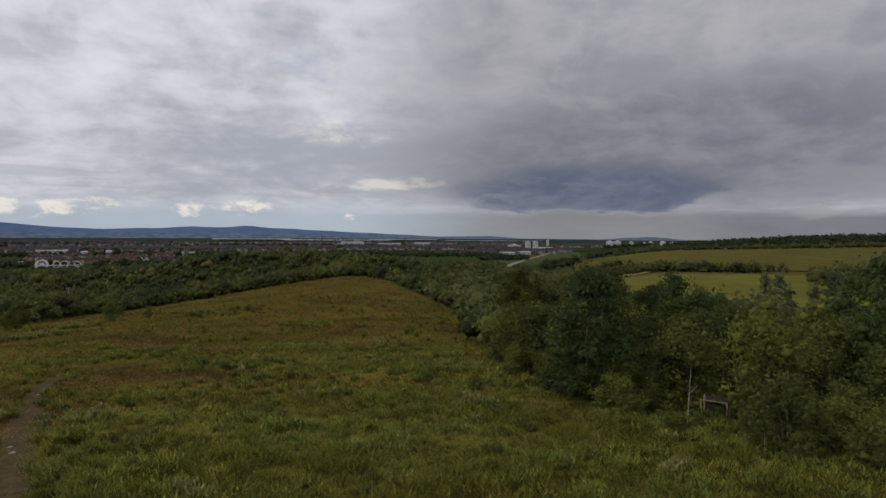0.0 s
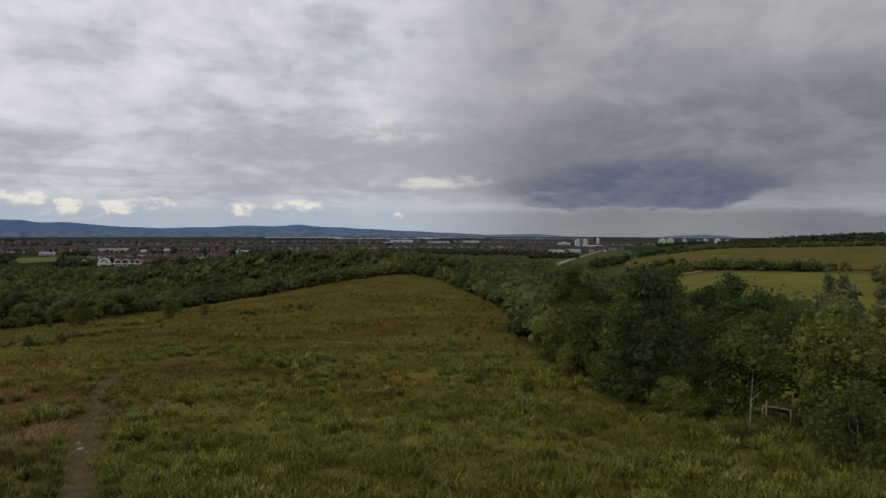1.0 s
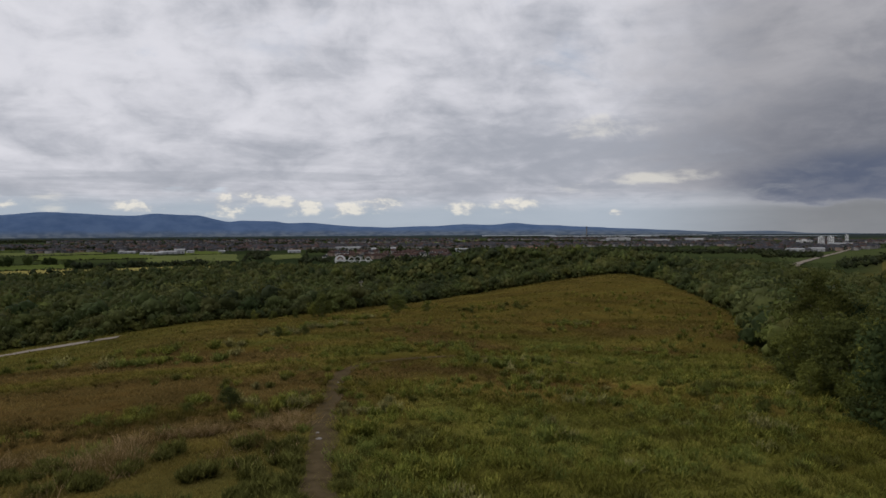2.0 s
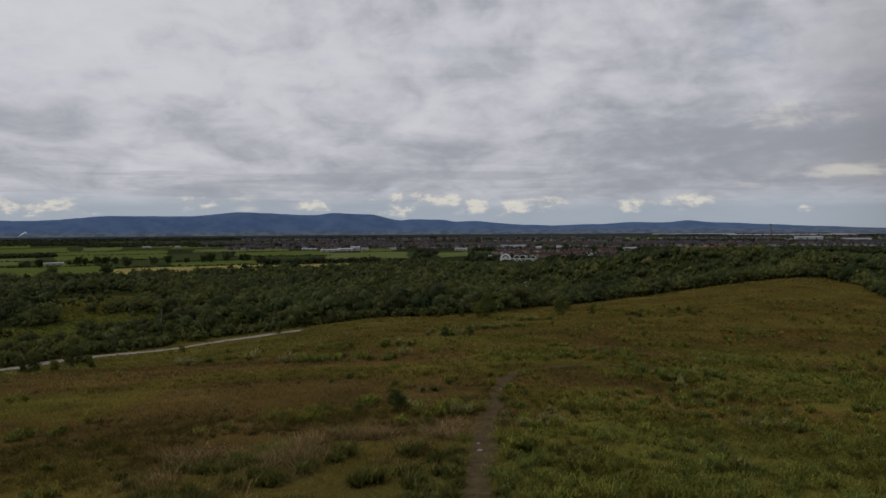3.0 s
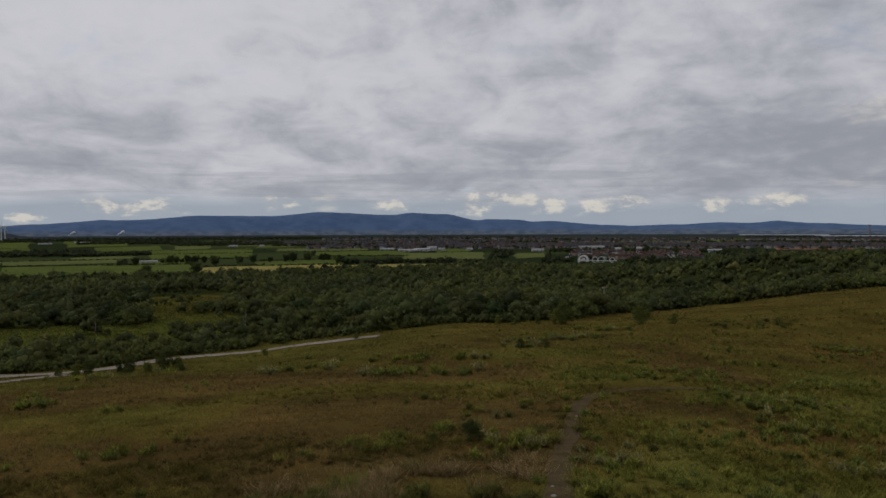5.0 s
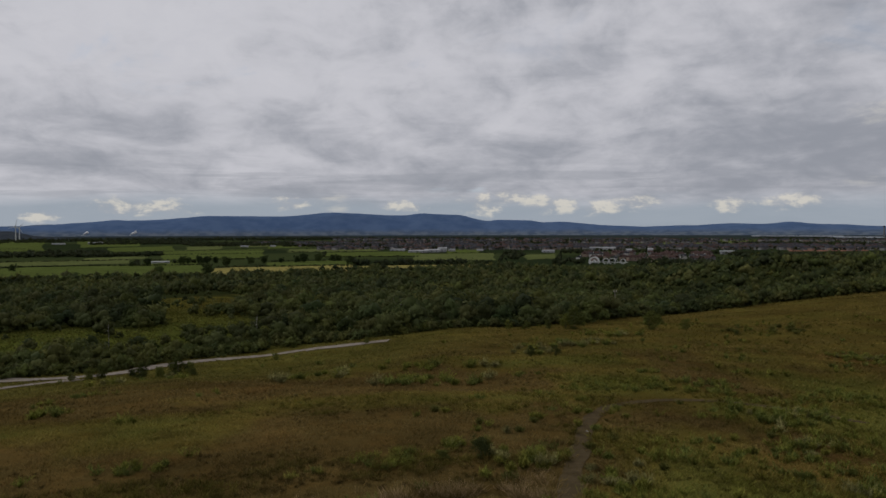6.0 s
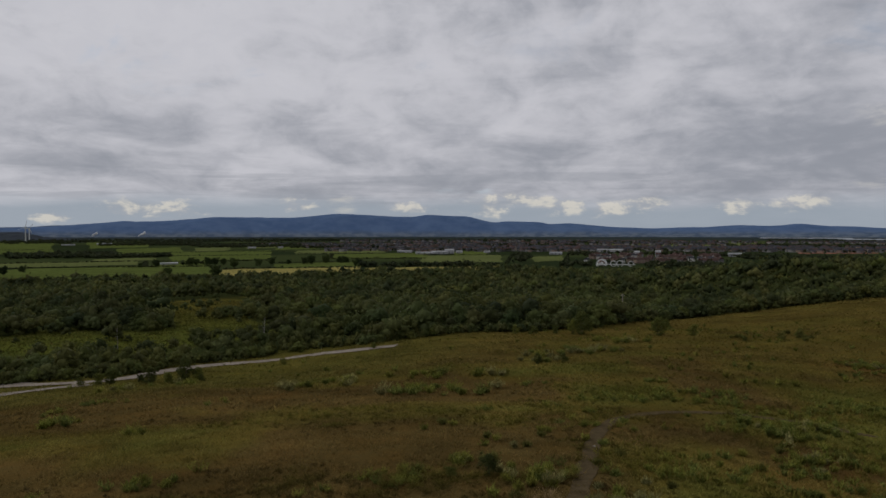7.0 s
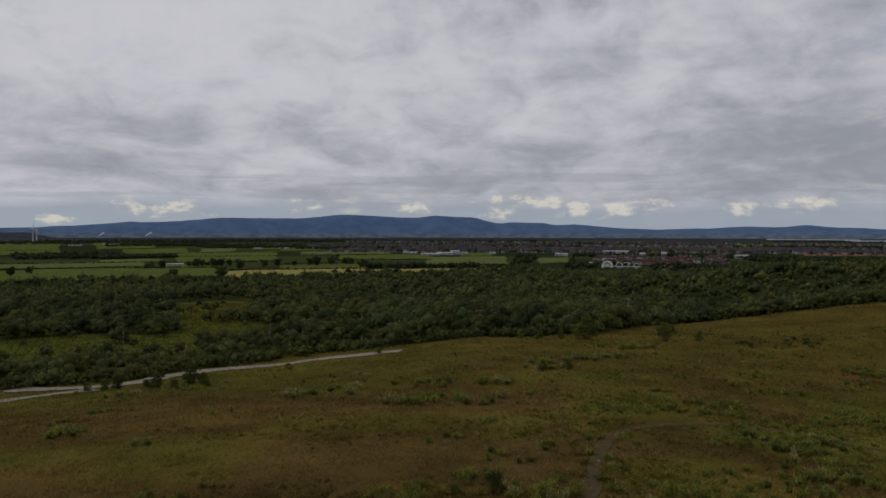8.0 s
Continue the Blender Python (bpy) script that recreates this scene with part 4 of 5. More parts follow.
# shrubs standing alone on the meadow and beside the track
for x, y, s in ((20.6, 186, 2.0), (18.4, 187, 1.3), (37.5, 173, 1.5), (45.4, 171, 1.0), (53.6, 160, 0.5), (47, 206, 1.3), (-60.0, 126.5, 1.55), (-58.2, 127.5, 0.9), (-60.2, 119.9, 1.00), (-64.3, 121.1, 1.15), (-67.0, 122.8, 0.70), (-71.5, 120.4, 1.05), (-73.0, 119.0, 0.80), (-56.0, 124.2, 0.60), (-75.6, 117.8, 0.60), (-47.4, 146, 0.6), (5.3, 108.5, 0.55), (9.5, 112, 0.5), (-0.9, 41.5, 0.42), (-3.1, 40.8, 0.3), (29.2, 39, 0.4), (28.8, 33.4, 0.45), (-30, 158, 0.6), (14, 190, 0.9), (3, 184, 0.8), (8, 187, 1.0)):
    plant_tree("shrub", x, y, s)

for away, side, s in ((0.9, -0.5, 0.26), (1.0, 0.25, 0.28), (0.8, 0.9, 0.30), (1.6, -1.1, 0.30)):
    plant_tree("shrub", SHED[0] - 0.86 * away + 0.51 * side, SHED[1] - 0.51 * away - 0.86 * side, s)

for pattern in (ob for some in kinds.values() for ob in some if ob.name not in used):
    for ob in (*pattern.children, pattern):
        bpy.data.objects.remove(ob)


def bare_tree(label, height, x, y, boughs=7, fork=0):
    """A dead birch: a pale leafless stem with broken twigs."""
    t = np.linspace(0, 1, 8)
    wig = np.cumsum(rng.normal(0, 0.007 * height, (8, 2)), axis=0)
    stem = np.c_[wig, t * height]
    thing = tagged(new("dead_birch"), label, "dead tree", "dead birches")
    pieces = [("trunk", tube(stem, height * 0.0085 * (1.1 - 0.9 * t), 6))]
    for n in range(boughs):
        k = rng.uniform(0.3, 0.92)
        p0 = np.array([np.interp(k, t, stem[:, c]) for c in range(3)])
        a, span, q = rng.uniform(0, 6.28), height * rng.uniform(0.10, 0.24) * (1.25 - k), np.linspace(0, 1, 4)
        pieces.append(("branch", tube(p0 + np.c_[np.cos(a) * span * q, np.sin(a) * span * q, span * rng.uniform(0.4, 1.1) * q], height * 0.0045 * (1.05 - 0.9 * q), 5)))
    for name, (v, q) in pieces:
        ob = new(name, raw_mesh(name, v, [q], M_DEADWOOD))
        ob.parent = thing
    thing.location = (x, y, float(land(x, y)) - 0.1)
    return thing


for x, y, h in ((27.3, 17.3, 3.3), (25.1, 11.7, 3.4), (24.6, 12.4, 1.3), (26.0, 11.0, 1.2)):
    bare_tree("thin dead birch stem with pale bark", h, x, y, 5)
for b, f, h in ((-19.5, 202, 8.2), (-8.6, 214, 8.4), (-7.9, 216, 7.8), (-30.2, 204, 7.4)):
    x, y = polar(b, f)
    bare_tree("dead white birch standing above the wood", h, float(x), float(y), 9)

# ---- grass ----


def off_ways(x, y):
    """1 where grass may grow: away from the footpath, the gravel and the trees."""
    keep = 1 - 0.9 * wooded(x, y)
    for line, half in ((FOOTPATH, 0.54), (TRACK, 2.6)):
        line = np.array(line, float)
        near = np.full(len(x), 1e9)
        for (ax, ay), (bx, by) in zip(line[:-1], line[1:]):
            k = np.clip(((x - ax) * (bx - ax) + (y - ay) * (by - ay)) / ((bx - ax) ** 2 + (by - ay) ** 2), 0, 1)
            near = np.minimum(near, np.hypot(x - ax - k * (bx - ax), y - ay - k * (by - ay)))
        keep = keep * (near > half * (0.35 + 1.3 * fbm(x, y, 1.4, 3)))
    return keep


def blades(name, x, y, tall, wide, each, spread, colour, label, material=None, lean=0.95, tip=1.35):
    """Tufts of grass as one mesh: each blade a narrow leaning triangle."""
    n = len(x) * each
    bx, by = np.repeat(x, each) + rng.normal(0, spread, n), np.repeat(y, each) + rng.normal(0, spread, n)
    h = np.repeat(tall, each) * rng.uniform(0.5, 1.2, n)
    a, b = rng.uniform(0, 2 * np.pi, n), rng.uniform(0, 2 * np.pi, n)
    w = wide * rng.uniform(0.6, 1.4, n) / 2
    z = land(bx, by) - 0.03
    ox, oy = bx - np.repeat(x, each), by - np.repeat(y, each)
    out = lean * h / (np.hypot(ox, oy) + 0.3 * spread + 1e-6) * rng.uniform(0.3, 1.3, n)
    tx, ty = bx + ox * out + rng.normal(0, 0.55, n) * h, by + oy * out + rng.normal(0, 0.55, n) * h
    v = np.stack([np.c_[bx - np.cos(a) * w, by - np.sin(a) * w, z], np.c_[bx + np.cos(a) * w, by + np.sin(a) * w, z], np.c_[tx, ty, z + h]], 1)
    # shade low in the grass painted in: roots darker, tips brighter
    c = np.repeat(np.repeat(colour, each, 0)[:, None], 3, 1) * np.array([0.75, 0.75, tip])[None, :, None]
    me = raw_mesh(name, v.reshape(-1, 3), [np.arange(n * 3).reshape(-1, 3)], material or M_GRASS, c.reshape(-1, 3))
    return tagged(new(name, me), label, "grass", kind="stuff")


def fan(count, bearing0, bearing1, far0, far1):
    f = np.sqrt(rng.uniform(far0 ** 2, far1 ** 2, count))
    return polar(rng.uniform(bearing0, bearing1, count), f)


def patchy(x, y):
    """Uneven growth of the sward: 0 in trodden hollows, 1 on the thick hummocks."""
    return sst(0.30, 0.72, 0.5 * fbm(x, y, 3.8, 2) + 0.5 * fbm(x + 90, y, 1.6, 2))


for far0, far1, b0, b1, count, each, wide, low, spread in ((0.3, 16, -180, 180, 5000, 7, 0.034, 0.17, 0.2), (16, 34, -40, 78, 23000, 8, 0.032, 0.17, 0.16), (34, 72, -42, 62, 24000, 7, 0.066, 0.20, 0.28), (72, 150, -44, 46, 22000, 5, 0.16, 0.24, 0.5), (150, 310, -38, 40, 13000, 5, 0.30, 0.30, 0.9), (310, 480, 9, 37, 9000, 5, 0.5, 0.4, 1.6)):
    x, y = fan(count, b0, b1, far0, far1)
    k = rng.random(len(x)) < off_ways(x, y)
    x, y = x[k], y[k]
    thick = patchy(x, y)
    c = turf(x, y) * (0.58 + 0.66 * fbm(x + 40, y, 2.2, 3) + 0.26 * thick)[:, None] * 1.26
    c = mix3(c, STRAW, 0.5 * (rng.random(len(x)) < 0.10))
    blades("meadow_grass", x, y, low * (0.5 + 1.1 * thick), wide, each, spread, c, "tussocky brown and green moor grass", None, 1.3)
x, y = fan(9000, -38, -18, 188, 400)
k = rng.random(len(x)) < 0.9 * (1 - wooded(x, y))
x, y = x[k], y[k]
c = mix3((0.100, 0.112, 0.024), (0.145, 0.115, 0.030), sst(230, 330, np.hypot(x, y)) * fbm(x, y, 30.0, 3)) * rng.uniform(0.75, 1.25, (len(x), 1))
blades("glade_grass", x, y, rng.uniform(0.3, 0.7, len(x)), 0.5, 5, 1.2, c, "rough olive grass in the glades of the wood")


# bent grass in seed: pale broken tufts with dark gaps
t = rng.uniform(-0.1, 1.0, 5200)
x, y = -8.0 + 9.8 * t + rng.normal(0, 1.2, len(t)), 29.0 + 6.0 * t + rng.normal(0, 1.5, len(t)) - 3.0 * (rng.random(len(t)) < 0.3)
k = (off_ways(x, y) > 0.5) & (fbm(x, y, 1.6, 3) > 0.57)
x, y = x[k], y[k]
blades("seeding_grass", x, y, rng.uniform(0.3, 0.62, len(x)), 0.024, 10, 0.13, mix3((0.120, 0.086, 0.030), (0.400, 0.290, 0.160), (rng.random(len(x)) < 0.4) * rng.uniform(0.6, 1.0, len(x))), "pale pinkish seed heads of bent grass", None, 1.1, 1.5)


def leafy_dome(shoots, each, wide, tall, leaf, colour):
    """A leafy clump: shoots that rise from one root, set with narrow leaves that are lighter towards the tips, since
    shade is painted in below. Returns verts, faces and tints.
    """
    n = shoots * each
    a, out = rng.uniform(0, 2 * np.pi, shoots), rng.random(shoots) ** 0.6
    high = tall * rng.uniform(0.45, 1.15, shoots) * (1 - 0.3 * out ** 2)
    way = np.repeat(np.c_[np.cos(a) * out * wide, np.sin(a) * out * wide, high], each, 0)
    t = np.tile((np.arange(each) + 1.0) / each, shoots) * rng.uniform(0.85, 1.0, n)
    at = way * np.c_[t ** 0.8, t ** 0.8, t]
    turn = rng.uniform(0, 2 * np.pi, n)
    span = leaf * rng.uniform(0.7, 1.5, n) * (1.3 - 0.5 * t)
    tip = at + np.c_[np.cos(turn) * span, np.sin(turn) * span, span * rng.uniform(0.4, 1.6, n)]
    w = np.c_[-np.sin(turn), np.cos(turn), 0.3 * rng.normal(size=n)] * (span * 0.15)[:, None]
    v = np.stack([at - w, at + w, tip], 1).reshape(-1, 3)
    # painted shade: leaf colour darkens down the shoot
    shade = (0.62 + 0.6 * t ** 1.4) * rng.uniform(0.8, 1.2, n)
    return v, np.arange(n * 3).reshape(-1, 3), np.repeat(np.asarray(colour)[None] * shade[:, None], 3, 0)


LEAFY = ((0.168, 0.184, 0.036), (0.200, 0.200, 0.040), (0.148, 0.172, 0.041), (0.240, 0.226, 0.088))
DULL_LEAF = (0.120, 0.122, 0.032)


def thicket(name, x, y, wide, shoots, each, leaf, label, tone=None, tall=None):
    """Leafy undergrowth: many clumps as one mesh; tone picks a clump's colour."""
    vs, fs, cs, at = [], [], [], 0
    z = land(x, y)
    for n in range(len(x)):
        colour = np.array(DULL_LEAF) if tone is not None and tone[n] == 3 else LEAFY[int(rng.integers(4 if tone is not None else 3))]
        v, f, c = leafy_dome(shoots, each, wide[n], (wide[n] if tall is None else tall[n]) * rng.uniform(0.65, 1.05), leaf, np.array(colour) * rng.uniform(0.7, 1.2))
        vs.append(v + [x[n], y[n], z[n] - 0.05])
        fs.append(f + at)
        cs.append(c)
        at += len(v)
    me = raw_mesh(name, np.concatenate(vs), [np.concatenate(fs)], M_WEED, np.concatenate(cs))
    return tagged(new(name, me), label, "weeds", kind="stuff")


x, y = fan(2600, -34, 74, 19, 60)
a = np.degrees(np.arctan2(x, y))
wet = fbm(x, y, 7.0, 3) + 0.16 * sst(0, 26, a) - 0.12 * sst(2, -14, a)
k = (off_ways(x, y) > rng.random(len(x))) & (wet > 0.60)
spots = [(px, py, int(rng.choice([0, 1, 2, 3])), 0.55) for px, py in list(zip(x[k], y[k]))[:130]]
# the clumps that stand out: place, reach, height, and 3 for the dull dark ones
for px, py, r, tall, tone in ((-2.7, 44.3, 0.9, 0.8, 0), (-1.0, 44.3, 0.6, 1.0, 3), (1.7, 41.5, 1.7, 1.0, 0), (-3.3, 28.8, 0.8, 0.8, 3), (0.0, 28.5, 0.9, 0.8, 3), (-1.8, 24.6, 0.8, 0.7, 3), (6.3, 36.6, 1.2, 0.9, 0), (4.7, 29.7, 0.7, 0.9, 0), (6.7, 27.3, 0.9, 0.9, 3), (5.8, 22.4, 0.9, 0.9, 0),
                               (13.6, 28.6, 0.9, 0.8, 0), (23.6, 61.0, 2.6, 1.2, 0), (22.7, 51.5, 1.7, 0.9, 0), (20.8, 39.0, 1.4, 0.8, 0), (32.8, 43.2, 1.5, 0.9, 3), (24.8, 28.5, 1.1, 0.9, 0), (13.3, 22.4, 0.8, 0.8, 0), (28.7, 64.7, 2.2, 0.9, 0), (60.9, 121.5, 3.6, 0.8, 0)):
    count = max(4, int(5 * r * r) + 3)
    spots += list(zip(px + rng.normal(0, r * 0.65, count), py + rng.normal(0, r * 0.65, count), [tone] * count, tall * rng.uniform(0.55, 1.1, count)))
x, y = rng.normal(-3.5, 3.8, 300), rng.uniform(19.0, 29.5, 300)
k = fbm(x, y, 2.6, 2) > 0.42
spots += list(zip(x[k], y[k], [3] * int(k.sum()), rng.uniform(0.22, 0.55, int(k.sum()))))
spots = np.array(spots)
spots = spots[off_ways(spots[:, 0], spots[:, 1]) > 0.3]
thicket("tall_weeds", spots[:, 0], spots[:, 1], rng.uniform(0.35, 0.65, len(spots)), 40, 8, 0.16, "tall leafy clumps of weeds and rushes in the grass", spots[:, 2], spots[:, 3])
spots = []
for px, py, count, r, tone in ((5.6, 112.9, 6, 1.6, 1), (17.2, 134, 16, 3.0, 1), (12.5, 128.6, 8, 2.0, 1), (26.7, 152, 12, 2.6, 1), (-2.2, 93.5, 5, 1.6, 1), (-10.9, 96, 5, 1.6, 1), (-26.3, 89, 6, 1.8, 1), (54.9, 166.7, 5, 1.4, 3), (64.4, 159, 7, 2.2, 3), (-55, 114.4, 5, 1.6, 1), (-62.4, 105.8, 5, 1.6, 1), (-42.5, 61.6, 3, 1.0, 1), (67.6, 169, 5, 1.6, 3),
                               (-10.8, 78.2, 6, 2.0, 1), (-4.8, 80.1, 8, 2.6, 1), (-20.5, 93.7, 8, 2.6, 1), (5.7, 122.9, 4, 1.2, 1)):
    spots += list(zip(px + rng.normal(0, r, count), py + rng.normal(0, r, count), [tone] * count))
spots = np.array(spots)
thicket("tall_weeds", spots[:, 0], spots[:, 1], rng.uniform(0.6, 1.5, len(spots)), 34, 7, 0.28, "low green scrub along the brow of the meadow", spots[:, 2])


def tussocks(name, x, y, wide, each, size, colour, label):
    """Rounded tussocks: low domes of short leaves, leaning every way."""
    n = len(x)
    d = rng.normal(size=(n * each, 3))
    d[:, 2] = np.abs(d[:, 2]) * 1.1 + 0.1
    d /= np.linalg.norm(d, axis=1)[:, None]
    r = np.repeat(wide, each)
    root = np.c_[np.repeat(x, each), np.repeat(y, each), np.repeat(land(x, y), each)] + d * [1, 1, 0.55] * (r * rng.uniform(0.15, 0.8, n * each))[:, None]
    tip = root + (d * [0.8, 0.8, 0.7] + rng.normal(0, 0.3, (n * each, 3)) * [1, 1, 0.5]) * (r * rng.uniform(0.4, 0.85, n * each))[:, None]
    t = rng.uniform(0, np.pi, n * each)
    w = np.c_[np.cos(t), np.sin(t), 0 * t] * (size * rng.uniform(0.6, 1.4, n * each))[:, None]
    v = np.stack([root - w, root + w, tip], 1).reshape(-1, 3)
    # roots darkened and tips lifted, imitating shade inside the tussock
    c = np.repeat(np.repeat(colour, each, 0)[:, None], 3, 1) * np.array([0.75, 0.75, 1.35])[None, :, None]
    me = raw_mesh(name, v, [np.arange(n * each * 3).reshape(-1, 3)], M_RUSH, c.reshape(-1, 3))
    return tagged(new(name, me), label, "tussocks", kind="stuff")


for far0, far1, count, each, size in ((18, 42, 4200, 56, 0.021), (42, 85, 4600, 30, 0.042), (85, 210, 5000, 14, 0.095)):
    x, y = fan(count, -40, 77 if far0 < 40 else 48, far0, far1)
    a = np.degrees(np.arctan2(x, y))
    wet = fbm(x, y, 8.0, 3) + 0.12 * sst(0, 24, a) - 0.08 * sst(4, -14, a)
    k = (off_ways(x, y) > rng.random(len(x))) & (wet > 0.40 + 0.18 * rng.random(len(x)))
    x, y, wet = x[k], y[k], wet[k]
    c = mix3(turf(x, y), (0.120, 0.120, 0.018), 0.5 * sst(0.5, 0.68, wet)) * np.where(rng.random(len(x)) < (0.35 if far0 < 40 else 0.15), rng.uniform(0.5, 0.75, len(x)), rng.uniform(0.9, 1.4, len(x)))[:, None]
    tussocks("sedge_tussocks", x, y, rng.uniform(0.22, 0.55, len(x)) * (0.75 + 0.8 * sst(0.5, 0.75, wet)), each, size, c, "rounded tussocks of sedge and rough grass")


for far0, far1, b1, count, each, leaf, low, high, label in ((18, 44, 76, 2300, 30, 0.11, 0.35, 0.75, "soft green undergrowth of weeds and rushes"), (44, 95, 46, 2400, 13, 0.20, 0.4, 0.9, "patches of green weeds in the moor grass"), (95, 215, 42, 1500, 6, 0.40, 0.35, 0.75, "scattered clumps of green rushes")):
    x, y = fan(count, -36, b1, far0, far1)
    a = np.degrees(np.arctan2(x, y))
    wet = 1.35 * (fbm(x + 11, y, 5.0, 3) - 0.5) + 0.5 + 0.15 * sst(2, 30, a) * (1 - sst(60, 110, np.hypot(x, y))) - 0.20 * sst(12, -2, a)
    k = (off_ways(x, y) > rng.random(len(x))) & (wet > 0.58 + 0.10 * rng.random(len(x)))
    x, y = x[k], y[k]
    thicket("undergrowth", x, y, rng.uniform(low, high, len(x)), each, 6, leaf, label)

x, y = fan(1000, 49, 78, 24, 50)
k = (np.hypot(x, y) > wood_edge(np.degrees(np.arctan2(x, y))) - 1.0) & (np.hypot(x - SHED[0], y - SHED[1]) > 1.2)
thicket("bramble", x[k], y[k], rng.uniform(0.3, 0.6, int(k.sum())), 24, 6, 0.13, "dense low brambles and nettles under the trees")
# pale stones on the footpath
for px, py, s in ((2.9, 29.6, 0.11), (4.9, 37.6, 0.12), (3.0, 31.2, 0.07), (6.6, 51.0, 0.09)):
    bm = bmesh.new()
    bmesh.ops.create_icosphere(bm, subdivisions=2, radius=s)
    for v in bm.verts:
        v.co = Vector((v.co.x * 1.3, v.co.y, v.co.z * 0.55)) * (1 + 0.25 * noise.noise(v.co * 9 + Vector((px, py, 0))))
    me = bpy.data.meshes.new("stone")
    bm.to_mesh(me)
    bm.free()
    me.materials.append(M_STONE)
    ob = new("stone", me)
    ob.location = (px, py, float(land(px, py)) + 0.07)
    tagged(ob, "pale weathered stone lying on the earth path", "stone", "stones on the path")

# ---- hedges, copses and lone trees on the plain ----
DARK = ((0.030, 0.040, 0.018), (0.050, 0.062, 0.026))


def row_of_trees(bearing0, far0, bearing1, far1, gap, wander=3.0):
    """Positions along a line on the plain."""
    x0, y0 = polar(bearing0, far0)
    x1, y1 = polar(bearing1, far1)
    n = max(2, int(math.hypot(x1 - x0, y1 - y0) / (gap * 0.42)))
    t = (np.arange(n) + rng.uniform(-0.4, 0.4, n)) / n
    return x0 + (x1 - x0) * t + rng.normal(0, wander, n), y0 + (y1 - y0) * t + rng.normal(0, wander, n)


hx, hy = [], []
for line in ((-50, 1085, -36, 1062, 4), (-36, 1062, -23.4, 1012, 4), (-23.1, 772, -23.0, 1005, 6), (-50, 1290, -28.8, 1225, 4), (-28.3, 1030, -28.2, 1200, 5), (-27.6, 1206, -18.8, 1196, 4), (-22.6, 938, -11.6, 942, 4), (-18.8, 1104, -11.4, 1102, 5), (-11.4, 955, -0.2, 958, 4), (-14.3, 1250, -6.4, 1252, 5), (-14.2, 1255, -14.1, 1540, 7), (-6.9, 1066, -0.2, 1062, 5)) + ((-6.6, 1425, 0, 1430, 6),
             (-26.6, 1460, -19, 1480, 6), (-31.8, 1390, -27.4, 1385, 5), (-30.2, 1706, -25.7, 1700, 6), (-17.2, 1550, -9.8, 1552, 6), (-46, 1632, -34.3, 1632, 7), (-46, 2100, -34.3, 2100, 8), (0.2, 1060, 0.6, 1400, 6), (5, 1170, 5.2, 1400, 6), (-25, 1725, -17.5, 1722, 7)):
    x, y = row_of_trees(*line, wander=1.6)
    hx.append(x)
    hy.append(y)
x, y = np.concatenate(hx), np.concatenate(hy)
far_trees("hedgerow", x, y, 2.7, 6, "dark hedgerows dividing the fields of the plain", 0.4, DARK, 0.3, 3, False, 1.5)


def grove(bearing0, bearing1, far0, far1, gap):
    """Positions that fill a wood on the plain, with an uneven outline."""
    wide = math.radians(bearing1 - bearing0) * (far0 + far1) / 2
    n = int(wide * (far1 - far0) / (1.2 * gap) ** 2)
    b, t = rng.uniform(bearing0, bearing1, n), rng.random(n)
    f = far0 + (far1 - far0) * t
    rim = np.minimum(np.minimum(b - bearing0, bearing1 - b) * 20, np.minimum(t, 1 - t) * (far1 - far0))
    x, y = polar(b, f)
    k = rim > 40 * (fbm(x, y, 70.0, 3) - 0.5)
    return x[k], y[k]


groves = [grove(*g) for g in ((10.6, 17.5, 930, 1060, 9), (4.6, 7.0, 940, 1060, 9), (8.0, 10.2, 1035, 1070, 8), (-37.4, -30.2, 1420, 1720, 9), (-32.2, -26.2, 1392, 1470, 7), (-31.6, -24.0, 2460, 2860, 13), (-25.0, -16.5, 2140, 2600, 12), (-17.5, -9.0, 2040, 2260, 11), (-46, -33, 2800, 3300, 17), (-36, -14, 2950, 3500, 20), (-14, 4, 3000, 3400, 20), (-11.9, -0.3, 945, 985, 7), (-26.5, -23.6, 1062, 1085, 8), (0.4, 2.2, 1080, 1420, 10), (-2, 6, 2250, 2340, 10)) + (
          (5.2, 8.0, 1430, 1560, 9), (6, 15, 1500, 1570, 10), (13.5, 19.5, 1440, 1520, 10), (18, 28, 1280, 1460, 11), (27, 35, 1420, 1560, 11), (33, 43, 1330, 1480, 11), (41, 45, 1150, 1350, 10), (5, 17, 2650, 2800, 14), (16, 29, 2420, 2580, 13), (27, 40, 2250, 2450, 13), (39, 46, 2000, 2200, 12), (20, 36, 3200, 3400, 18), (46, 49, 820, 980, 9), (49.5, 53, 950, 1020, 9), (51, 55, 1700, 1900, 11))]
x, y = np.concatenate([g[0] for g in groves]), np.concatenate([g[1] for g in groves])
far_trees("copse", x, y, 8.5, 6, "dark copses and shelter belts on the plain", 0.3, DARK, 0.3, 2, False, 1.5)

